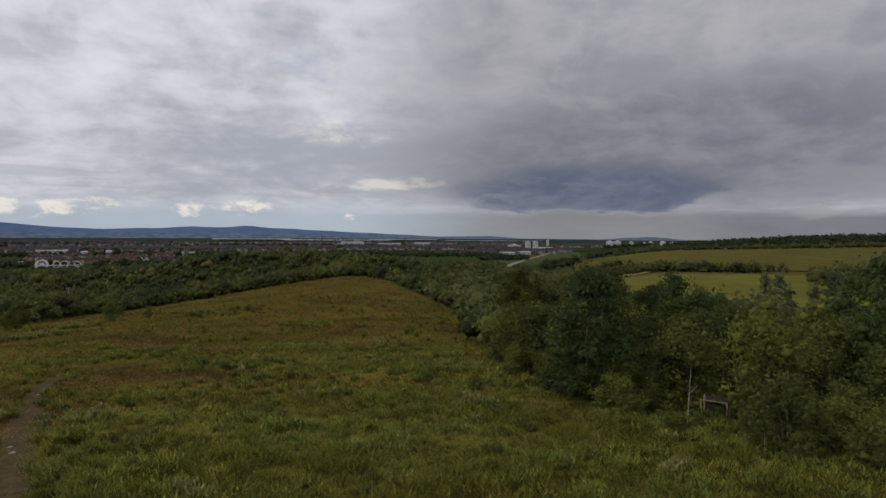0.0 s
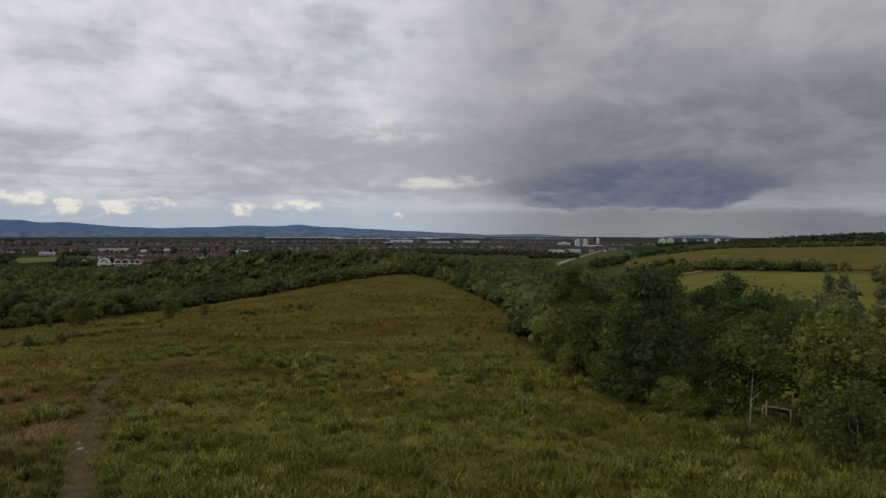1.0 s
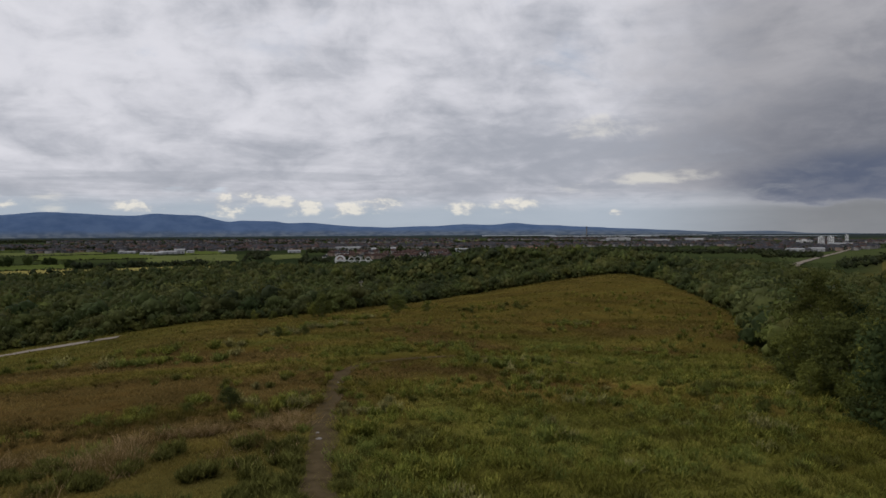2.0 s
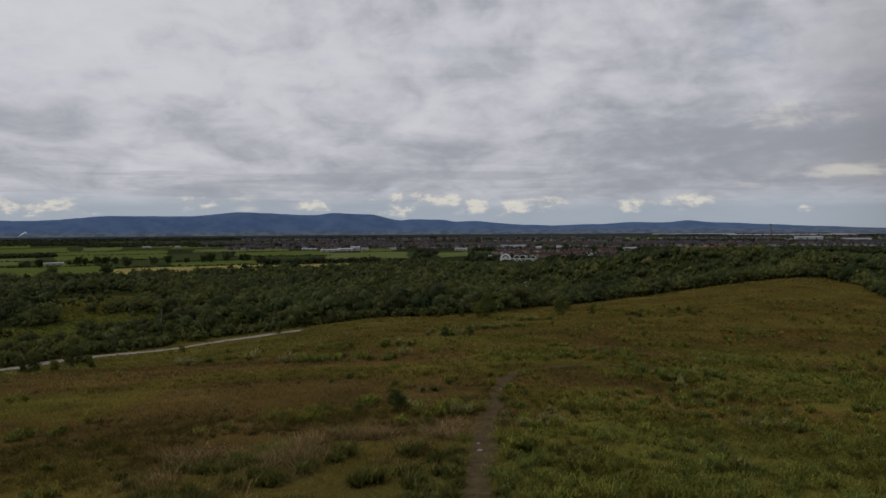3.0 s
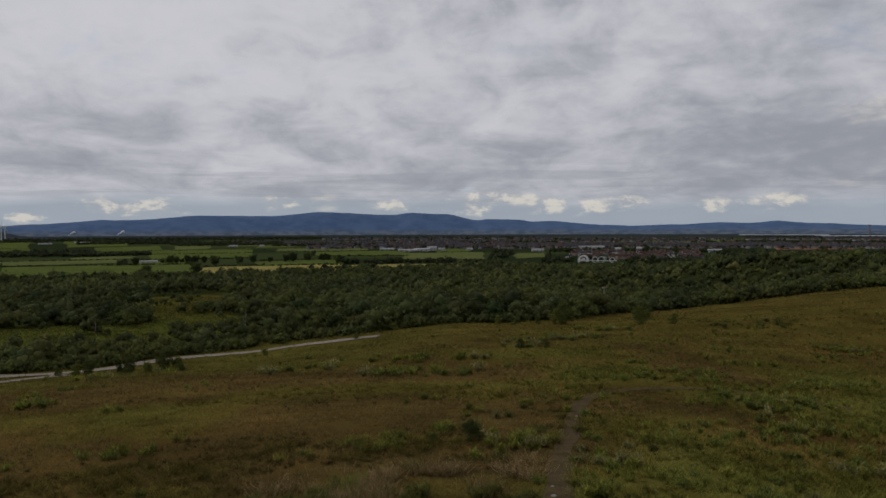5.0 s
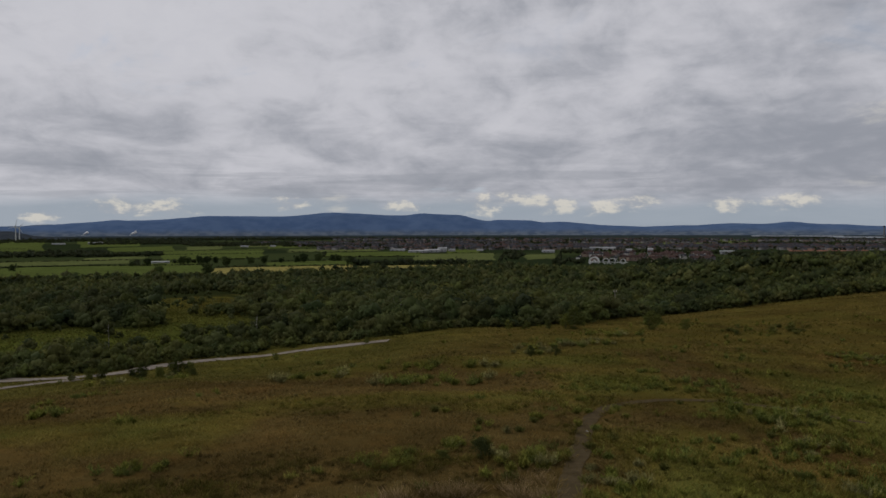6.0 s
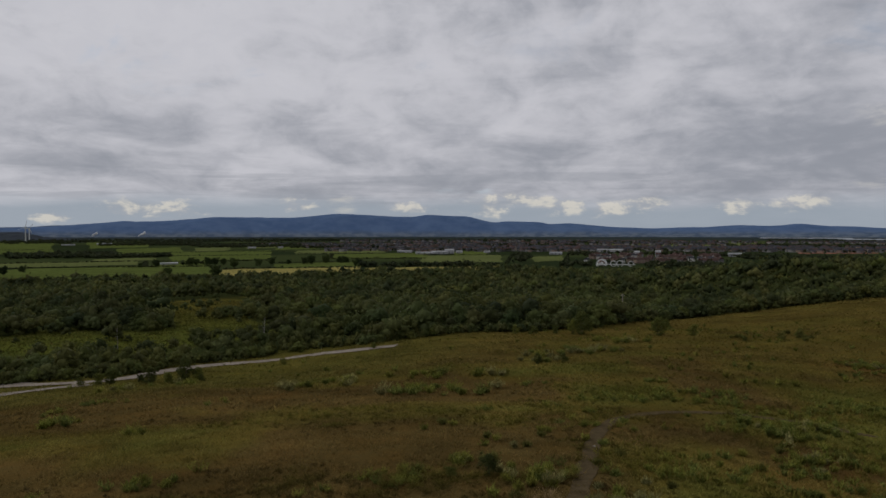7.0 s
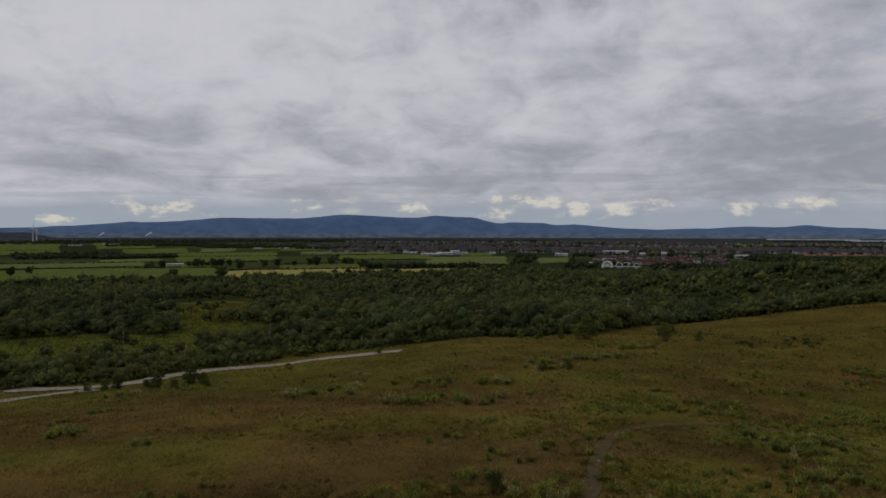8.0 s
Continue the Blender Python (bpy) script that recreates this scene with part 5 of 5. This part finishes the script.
# single hedgerow trees that stand out, and trees along the edges of the hill fields
field_tree = [tree("field_tree", "round dark broadleaf tree standing in a hedge", "tree", h, w, 0.12, 1, 1500, 0.6, M_BARK, M_ALDER, 14) for h, w in ((11, 13), (9.5, 11.5))]
for n, (b, f, s) in enumerate(((-26.7, 811, 0.85), (-23.2, 790, 1.2), (-37.4, 905, 0.9), (-36.3, 955, 0.8), (-21.8, 955, 1.2), (-19.9, 1008, 1.0), (-18.9, 1039, 1.0), (-25.1, 1050, 1.1), (-24.6, 1056, 0.9), (-23.7, 1037, 1.1), (-23.2, 1045, 1.0), (-22.6, 1050, 0.9), (-27.5, 1012, 0.95), (-28.6, 1015, 0.6), (-15.8, 1040, 1.2), (-16.3, 1046, 1.0), (-14.6, 1075, 1.2), (-13.5, 1080, 1.0), (-13.0, 1084, 0.9), (-11.8, 975, 1.0), (-17.6, 1050, 0.7), (-32.4, 790, 0.55), (-12.2, 985, 0.8))):
    x, y = (float(v) for v in polar(b, f))
    m = Matrix.Translation((x, y, float(land(x, y)))) @ Matrix.Rotation(n * 1.3, 4, "Z") @ Matrix.Scale(s, 4)
    if n < 2:
        field_tree[n].location, field_tree[n].scale = m.translation, (s, s, s)
    else:
        ob = copy_thing(field_tree[n % 2], pose(x, y, float(land(x, y)), 0, 0, 75 * n))
        ob.scale = (s, s, s)
ax, ay = [], []
for line in ((47.5, 498, 62, 505, 2.2), (47.5, 515, 58, 520, 3), (62, 505, 63.5, 520, 4), (66, 470, 74, 395, 4.5), (68, 430, 76, 360, 5), (70, 390, 80, 330, 5), (48.5, 530, 54, 540, 6), (52, 905, 80, 985, 5), (49, 640, 53, 690, 8)):
    x, y = row_of_trees(*line, wander=4.5)
    ax.append(x)
    ay.append(y)
far_trees("field_edge_trees", np.concatenate(ax), np.concatenate(ay), 6.5, 60, "trees and scrub along the edges of the hill fields", 0.17, skirt=0.2, fine=False, broad=1.35)
x, y = polar(rng.uniform(66, 80, 160), rng.uniform(300, 420, 160))
far_trees("hill_copse", x, y, 9.0, 60, "small wood beside the hay meadow", 0.16)

# ---- houses and works of the plain ----


def box(bm, x0, x1, y0, y1, z0, z1):
    vs = [bm.verts.new((x, y, z)) for z in (z0, z1) for x, y in ((x0, y0), (x1, y0), (x1, y1), (x0, y1))]
    for f in ((3, 2, 1, 0), (4, 5, 6, 7), (0, 1, 5, 4), (1, 2, 6, 5), (2, 3, 7, 6), (3, 0, 4, 7)):
        bm.faces.new([vs[i] for i in f])


def gable(bm, w, d, z, rise, over=0.5):
    """A pitched roof with eaves over a house w by d."""
    a, b = w / 2 + over, d / 2 + over
    lo = [bm.verts.new(p) for p in ((-a, -b, z - 0.2), (a, -b, z - 0.2), (a, b, z - 0.2), (-a, b, z - 0.2))]
    hi = [bm.verts.new(p) for p in ((-a, 0, z + rise), (a, 0, z + rise))]
    for f in ((lo[0], lo[1], hi[1], hi[0]), (lo[2], lo[3], hi[0], hi[1]), (lo[1], lo[2], hi[1]), (lo[3], lo[0], hi[0]), (lo[3], lo[2], lo[1], lo[0])):
        bm.faces.new(f)


def house(w, d, h, rise, wall, roof, label, group="houses"):
    thing = tagged(new("house"), label, "house", group)
    bm = bmesh.new()
    box(bm, -w / 2, w / 2, -d / 2, d / 2, -3, h)
    part("wall", bm, wall, thing)
    bm = bmesh.new()
    gable(bm, w, d, h, rise)
    top = part("roof", bm, roof, thing)
    bm = bmesh.new()
    box(bm, w * 0.3, w * 0.3 + 0.9, -0.5, 0.5, h + rise * 0.4, h + rise + 1.2)
    part("chimney", bm, wall, top)
    for sx in (-0.28, 0.28):
        for z in (1.0, 3.6):
            bm = bmesh.new()
            box(bm, w * sx - 0.7, w * sx + 0.7, -d / 2 - 0.06, -d / 2 + 0.05, z, z + 1.3)
            part("window", bm, M_GLASS, thing)
    return thing


near_houses = [house(9, 8, 5.6, 3.0, M_HARL, M_TILE, "grey harled house with a red tiled roof"), house(16, 8, 5.6, 3.0, M_BRICK, M_TILE, "row house of brown brick with a red roof"), house(8, 8, 5.4, 2.8, M_RENDER, M_SLATE, "pale rendered house with a slate roof")]
for n in range(64):
    b, f = rng.uniform(6.7, 16.8), rng.uniform(1090, 1420)
    x, y = (float(v) for v in polar(b, f))
    m = pose(x, y, float(land(x, y)), 0, 0, rng.choice([10, 20, 100, -25, 60]) + rng.normal(0, 6))
    if n < 3:
        near_houses[n].matrix_basis = m
    else:
        copy_thing(near_houses[int(rng.choice([0, 0, 1, 1, 2]))], m)


def far_houses(name, spots, roof, wall, label):
    """Many small far houses as two joined parts: walls and pitched roofs."""
    n = len(spots)
    p = np.array(spots)
    w, d, h, r = rng.uniform(7, 17, n), rng.uniform(7, 9, n), rng.uniform(4.5, 6.5, n), rng.uniform(2.4, 3.4, n)
    t = rng.uniform(0, np.pi, n)
    z = land(p[:, 0], p[:, 1])
    thing = tagged(new(name), label, "houses", kind="stuff")

    def place(px, py, pz):
        return np.stack([p[:, 0] + px * np.cos(t) - py * np.sin(t), p[:, 1] + px * np.sin(t) + py * np.cos(t), z + pz], -1)

    a, b = w / 2, d / 2
    v = np.stack([place(sx * a, sy * b, k) for k in (-2 + 0 * h, h) for sx, sy in ((-1, -1), (1, -1), (1, 1), (-1, 1))], 1)
    i = np.arange(n)[:, None] * 8
    faces = np.concatenate([i + np.array(f) for f in ((0, 1, 5, 4), (1, 2, 6, 5), (2, 3, 7, 6), (3, 0, 4, 7))])
    ob = new("walls", raw_mesh("walls", v.reshape(-1, 3), [faces], wall))
    ob.parent = thing
    a, b = a + 0.5, b + 0.5
    v = np.stack([place(-a, -b, h), place(a, -b, h), place(a, b, h), place(-a, b, h), place(-a, 0 * b, h + r), place(a, 0 * b, h + r)], 1)
    i = np.arange(n)[:, None] * 6
    ob = new("roofs", raw_mesh("roofs", v.reshape(-1, 3), [np.concatenate([i + np.array(f) for f in ((0, 1, 5, 4), (2, 3, 4, 5))]), np.concatenate([i + np.array(f) for f in ((1, 2, 5), (3, 0, 4))])], roof))
    ob.parent = thing


def cluster(b, f, wide, deep, count):
    x0, y0 = polar(b, f)
    s, t = rng.uniform(-0.5, 0.5, count) * wide, rng.uniform(-0.5, 0.5, count) * deep
    c0, s0 = math.cos(radians(b)), math.sin(radians(b))
    return list(zip(x0 + s * c0 + t * s0, y0 - s * s0 + t * c0))


town = [cluster(-3, 1780, 700, 220, 260), cluster(5, 1900, 800, 300, 380), cluster(-7, 2150, 700, 260, 240), cluster(13, 2050, 700, 260, 300), cluster(4, 2500, 1200, 260, 380), cluster(21, 1900, 500, 200, 200), cluster(30, 2100, 900, 400, 420), cluster(39, 2200, 500, 400, 300),
        cluster(44, 1750, 240, 500, 240), cluster(17, 2900, 1400, 260, 300), cluster(-14, 2450, 500, 120, 90), cluster(35, 2900, 1100, 260, 300), cluster(47, 2400, 300, 500, 160), cluster(0, 2950, 1400, 200, 240)]
for n, (name, roof, wall, label) in enumerate((("distant_houses", M_TILE, M_HARL, "spread of pale houses with red roofs in the town"), ("distant_houses", M_SLATE, M_HARL, "spread of pale houses with grey roofs in the town"), ("distant_houses", M_SLATE, M_BRICK, "spread of brick houses with grey roofs in the town"))):
    far_houses(name, [p for c in town for p in c[n::5]] + ([p for c in town for p in c[3::5]] if n == 1 else []), roof, wall, label)
tx, ty = np.array([p for c in town for p in c]).T
tx, ty = np.r_[tx, tx], np.r_[ty, ty]
k = rng.random(len(tx)) < 0.75
far_trees("town_trees", tx[k] + rng.normal(0, 22, k.sum()), ty[k] + rng.normal(0, 22, k.sum()), 8.0, 4, "dark garden trees between the houses of the town", 0.34, DARK, 0.1, 2, False)


def shed_hall(b, f, w, d, h, turn, label, roof=None):
    """A long low works building: walls, a shallow roof and a row of doors."""
    thing = tagged(new("works_building"), label, "building", "works buildings")
    bm = bmesh.new()
    box(bm, -w / 2, w / 2, -d / 2, d / 2, -2, h)
    part("wall", bm, M_CLAD, thing)
    bm = bmesh.new()
    gable(bm, w, d, h, h * 0.22, 0.4)
    part("roof", bm, roof or M_CLAD, thing)
    for n in range(3):
        bm = bmesh.new()
        x0 = -w / 2 + w * (0.15 + 0.3 * n)
        box(bm, x0, x0 + w * 0.05, -d / 2 - 0.1, -d / 2 + 0.1, 0, h * 0.6)
        part("door", bm, M_GLASS, thing)
    x, y = (float(v) for v in polar(b, f))
    thing.matrix_basis = pose(x, y, float(land(x, y)), 0, 0, turn - b)
    return thing


for b, f, w, d, h, turn in ((-6.5, 1500, 42, 20, 4.5, 2), (-5.3, 1525, 34, 24, 5.5, -3), (-4.5, 1545, 20, 16, 8, 6), (-3.7, 1560, 14, 10, 5, 12), (-8.2, 1620, 34, 12, 4, 0), (-1.4, 1600, 14, 10, 4, 8), (4.2, 1500, 26, 14, 5, 5), (10.6, 1400, 10, 8, 9, -8), (12.2, 1420, 10, 8, 10, 4), (17.9, 1464, 30, 12, 6, 8)) + (
                           (-31.0, 2620, 50, 16, 5, 0), (-33.4, 2600, 40, 10, 3.5, 0), (-20.4, 2060, 22, 12, 4, 0), (-18.2, 2060, 14, 8, 4, 10), (-26.6, 1095, 24, 12, 2.6, 8), (8.5, 1700, 60, 16, 6, 0), (33.5, 2500, 80, 30, 8, 0), (36.2, 2600, 60, 30, 9, 0), (30.5, 2750, 90, 30, 9, 0), (43.2, 1450, 30, 14, 7, 20), (44.6, 1520, 26, 14, 7, 10), (46.2, 1900, 60, 20, 8, 0)):
    shed_hall(b, f, w, d, h, turn, "long white works building with a shallow roof")


def tower_block(b, f, w, d, storeys, turn):
    """A slab of flats with rows of windows."""
    thing = tagged(new("tower_block"), "pale concrete block of flats with rows of dark windows", "tower block", "tower blocks")
    h = storeys * 2.9
    bm = bmesh.new()
    box(bm, -w / 2, w / 2, -d / 2, d / 2, -4, h)
    part("wall", bm, M_WHITE, thing)
    bm = bmesh.new()
    box(bm, -w / 2 - 0.3, w / 2 + 0.3, -d / 2 - 0.3, d / 2 + 0.3, h, h + 0.9)
    roof = part("roof", bm, M_WHITE, thing)
    bm = bmesh.new()
    box(bm, -w * 0.15, w * 0.15, -d * 0.3, d * 0.3, h + 0.9, h + 3.6)
    part("plant_room", bm, M_WHITE, roof)
    bays = max(3, int(w / 5))
    for s in range(storeys):
        for k in range(bays):
            bm = bmesh.new()
            x0 = -w / 2 + w / bays * (k + 0.2)
            box(bm, x0, x0 + w / bays * 0.6, -d / 2 - 0.12, -d / 2 + 0.1, s * 2.9 + 0.9, s * 2.9 + 2.3)
            part("window", bm, M_GLASS, thing)
    x, y = (float(v) for v in polar(b, f))
    thing.matrix_basis = pose(x, y, float(land(x, y)), 0, 0, turn - b)


for b, f, w, d, s, turn in ((44.9, 2000, 13, 12, 8, 10), (45.5, 2010, 13, 12, 8, -8), (46.5, 2300, 9, 9, 8, 0), (51.45, 2300, 22, 11, 6, 5), (52.05, 2310, 22, 11, 6, 0), (53.1, 2340, 15, 11, 5, 0), (54.1, 2380, 14, 11, 4, 0), (54.6, 2390, 14, 11, 5, 0), (55.5, 2350, 18, 11, 5, 0), (56.25, 2360, 17, 11, 4, 0), (43.8, 2150, 40, 14, 4, 0)):
    tower_block(b, f, w, d, s, turn)

# town road climbing past rows of houses
ROAD = [polar(b, f) for b, f in ((42.2, 780), (43.0, 860), (43.4, 980), (44.5, 1150), (46.0, 1400), (47.0, 1700))]
strip("town_road", [(float(x), float(y)) for x, y in ROAD], 9.0, M_GRAVEL, "pale road running down to the town", "road", 1.2, 0.1, 6.0)

# ---- the boat lift and its aqueduct ----


def hoop(radius, width, depth, start, stop, steps=40):
    """A flat ring segment, set upright in the x-z plane."""
    bm = bmesh.new()
    rows = []
    for n in range(steps + 1):
        a = radians(start + (stop - start) * n / steps)
        c, s = math.cos(a), math.sin(a)
        rows.append([bm.verts.new((c * r, y, s * r)) for r, y in ((radius, -depth / 2), (radius, depth / 2), (radius - width, depth / 2), (radius - width, -depth / 2))])
    for p, q in zip(rows[:-1], rows[1:]):
        for k in range(4):
            bm.faces.new((p[k], p[(k + 1) % 4], q[(k + 1) % 4], q[k]))
    bm.faces.new(rows[0])
    bm.faces.new(rows[-1][::-1])
    return bm


lift_x, lift_y = (float(v) for v in polar(7.86, 1000))
boat_lift = tagged(new("boat_lift"), "white steel rotating boat lift with two great curved arms", "boat lift")
for y0 in (-9, 9):
    bm = hoop(11.5, 2.6, 2.0, -20, 215)
    bmesh.ops.translate(bm, verts=bm.verts, vec=(0, y0, 0))
    part("arm", bm, M_WHITE, boat_lift)
bm = bmesh.new()
box(bm, -11, 12, -9, 9, -2.2, 0.4)
part("caisson", bm, M_WHITE, boat_lift)
bm = bmesh.new()
bmesh.ops.create_cone(bm, cap_ends=True, segments=20, radius1=2.4, radius2=2.4, depth=26, matrix=pose(0, 0, 2, 90, 0, 0))
part("axle", bm, M_WHITE, boat_lift)
boat_lift.matrix_basis = pose(lift_x, lift_y, float(land(lift_x, lift_y)) + 3.0, 0, 0, -14) @ Matrix.Scale(0.62, 4)
aqueduct = tagged(new("aqueduct"), "white concrete aqueduct carried through a row of ring piers", "aqueduct")
for k, s in ((26, 7.0), (40, 7.6), (64, 6.2)):
    bm = hoop(s, 1.5, 2.0, 0, 360)
    bmesh.ops.translate(bm, verts=bm.verts, vec=(k, 0, 1.0))
    part("ring_pier", bm, M_WHITE, aqueduct)
bm = bmesh.new()
box(bm, 12, 74, -2.2, 2.2, -1.6, -0.2)
part("trough", bm, M_WHITE, aqueduct)
aqueduct.matrix_basis = pose(lift_x, lift_y, float(land(lift_x, lift_y)) + 3.2, 0, 0, -14) @ Matrix.Scale(0.62, 4)

# ---- chimney, turbines, steam, poles ----


def lathe(profile, sides=16):
    bm = bmesh.new()
    rings = [[bm.verts.new((r * math.cos(2 * math.pi * k / sides), r * math.sin(2 * math.pi * k / sides), z)) for k in range(sides)] for r, z in profile]
    for a, b in zip(rings[:-1], rings[1:]):
        for k in range(sides):
            bm.faces.new((a[k], a[(k + 1) % sides], b[(k + 1) % sides], b[k]))
    bm.faces.new(rings[0][::-1])
    bm.faces.new(rings[-1])
    return bm


x, y = (float(v) for v in polar(28.0, 4150))
chimney = tagged(new("power_station_chimney"), "tall grey chimney with a dark cap across the water", "chimney")
part("shaft", lathe([(4.2, 0), (3.0, 44)]), M_HARL, chimney)
part("cap", lathe([(3.1, 44), (4.4, 45.5), (4.4, 49.5), (4.0, 50)]), M_SLATE, chimney)
chimney.location = (x, y, float(land(x, y)) + 1)


def turbine(b, f, height, spin):
    thing = tagged(new("wind_turbine"), "white three-bladed wind turbine on the plain", "wind turbine", "wind turbines")
    part("tower", lathe([(2.4, 0), (1.4, height)], 12), M_WHITE, thing)
    bm = bmesh.new()
    box(bm, -1.6, 1.6, -3.0, 4.0, height - 1.4, height + 1.6)
    nacelle = part("nacelle", bm, M_WHITE, thing)
    for k in range(3):
        bm = bmesh.new()
        box(bm, -1.1, 1.1, -0.35, 0.35, 0, height * 0.12)
        ends = [bm.verts.new(p) for p in ((-0.3, -0.1, height * 0.5), (0.3, -0.1, height * 0.5), (0.3, 0.1, height * 0.5), (-0.3, 0.1, height * 0.5))]
        tops = [v for v in bm.verts if abs(v.co.z - height * 0.12) < 0.01]
        for n in range(4):
            bm.faces.new((tops[n], tops[(n + 1) % 4], ends[(n + 1) % 4], ends[n]))
        bm.faces.new(ends)
        bmesh.ops.transform(bm, matrix=pose(0, -3.6, height, 0, spin + 120 * k, 0), verts=bm.verts)
        part("blade", bm, M_WHITE, nacelle)
    x, y = (float(v) for v in polar(b, f))
    thing.matrix_basis = pose(x, y, float(land(x, y)), 0, 0, -b)


turbine(-36.05, 3300, 58, 10)
turbine(-35.82, 3350, 52, 35)


def plume(b, f, size):
    """Steam drifting from a works: a few soft-edged lumps in a leaning row."""
    bm = bmesh.new()
    for k in range(6):
        bmesh.ops.create_icosphere(bm, subdivisions=2, radius=size * (0.35 + 0.12 * k), matrix=pose(size * k * 0.75, 0, size * (0.4 + 0.45 * k)))
    for v in bm.verts:
        v.co += v.normal * size * 0.3 * noise.noise(v.co * (1.2 / size))
    me = bpy.data.meshes.new("steam_plume")
    bm.to_mesh(me)
    bm.free()
    me.materials.append(M_STEAM)
    x, y = (float(v) for v in polar(b, f))
    ob = new("steam_plume", me)
    ob.matrix_basis = pose(x, y, float(land(x, y)) + 4, 0, 0, -b)
    tagged(ob, "small white plume of steam below the hills", "steam", "steam plumes")


plume(-31.9, 4350, 7.0)
plume(-28.7, 4350, 8.0)


def pole(b, f, height):
    """A wooden power pole with a cross arm and insulators."""
    thing = tagged(new("power_pole"), "grey wooden power pole rising from the wood", "power pole")
    part("post", lathe([(0.24, -0.5), (0.18, height)], 10), M_POLE, thing)
    bm = bmesh.new()
    box(bm, -0.8, 0.8, -0.08, 0.08, height - 0.8, height - 0.6)
    arm = part("cross_arm", bm, M_POLE, thing)
    for k in (-0.7, 0, 0.7):
        bm = lathe([(0.05, height - 0.6), (0.09, height - 0.5), (0.05, height - 0.3)], 8)
        bmesh.ops.translate(bm, verts=bm.verts, vec=(k, 0, 0.3 if k == 0 else 0))
        part("insulator", bm, M_WHITE, arm)
    x, y = (float(v) for v in polar(b, f))
    thing.matrix_basis = pose(x, y, float(land(x, y)), 0, 0, 30 - b)


pole(9.5, 278, 9.8)

# ---- the open shelter among the shrubs ----
shelter = tagged(new("shelter"), "small open timber shelter with a dark sheet roof", "shelter")
for x0, y0, h in ((-1.05, -0.8, 1.62), (1.05, -0.8, 1.52), (-1.05, 0.9, 1.7), (1.05, 0.9, 1.6)):
    bm = bmesh.new()
    box(bm, x0 - 0.06, x0 + 0.06, y0 - 0.06, y0 + 0.06, -0.3, h)
    part("post", bm, M_TIMBER, shelter)
for y0, h0, h1 in ((-0.87, 1.56, 1.46), (0.97, 1.38, 1.28)):
    bm = bmesh.new()
    box(bm, -1.15, 1.15, y0 - 0.04, y0 + 0.04, 0, 0.08)
    for v in bm.verts:
        v.co.z += h0 + (h1 - h0) * (v.co.x + 1.15) / 2.3
    part("beam", bm, M_TIMBER, shelter)
bm = bmesh.new()
bmesh.ops.create_grid(bm, x_segments=56, y_segments=2, size=1.0)
for v in bm.verts:
    v.co = Vector((v.co.x * 0.95 + 0.12, v.co.y * 0.55 + 0.40, 1.46 + 0.06 * v.co.y - 0.05 * v.co.x + 0.022 * math.sin(v.co.x * 52)))
bmesh.ops.solidify(bm, geom=bm.faces[:], thickness=0.02)
part("roof", bm, M_RUST, shelter)
for k in range(4):
    bm = bmesh.new()
    box(bm, -1.0, 1.0, 0.93, 0.97, 0.08 + k * 0.34, 0.40 + k * 0.34)
    part("board", bm, M_RUST, shelter)
shelter.matrix_basis = pose(SHED[0], SHED[1], float(land(*SHED)), 0, 0, -68) @ Matrix.Scale(0.60, 4)
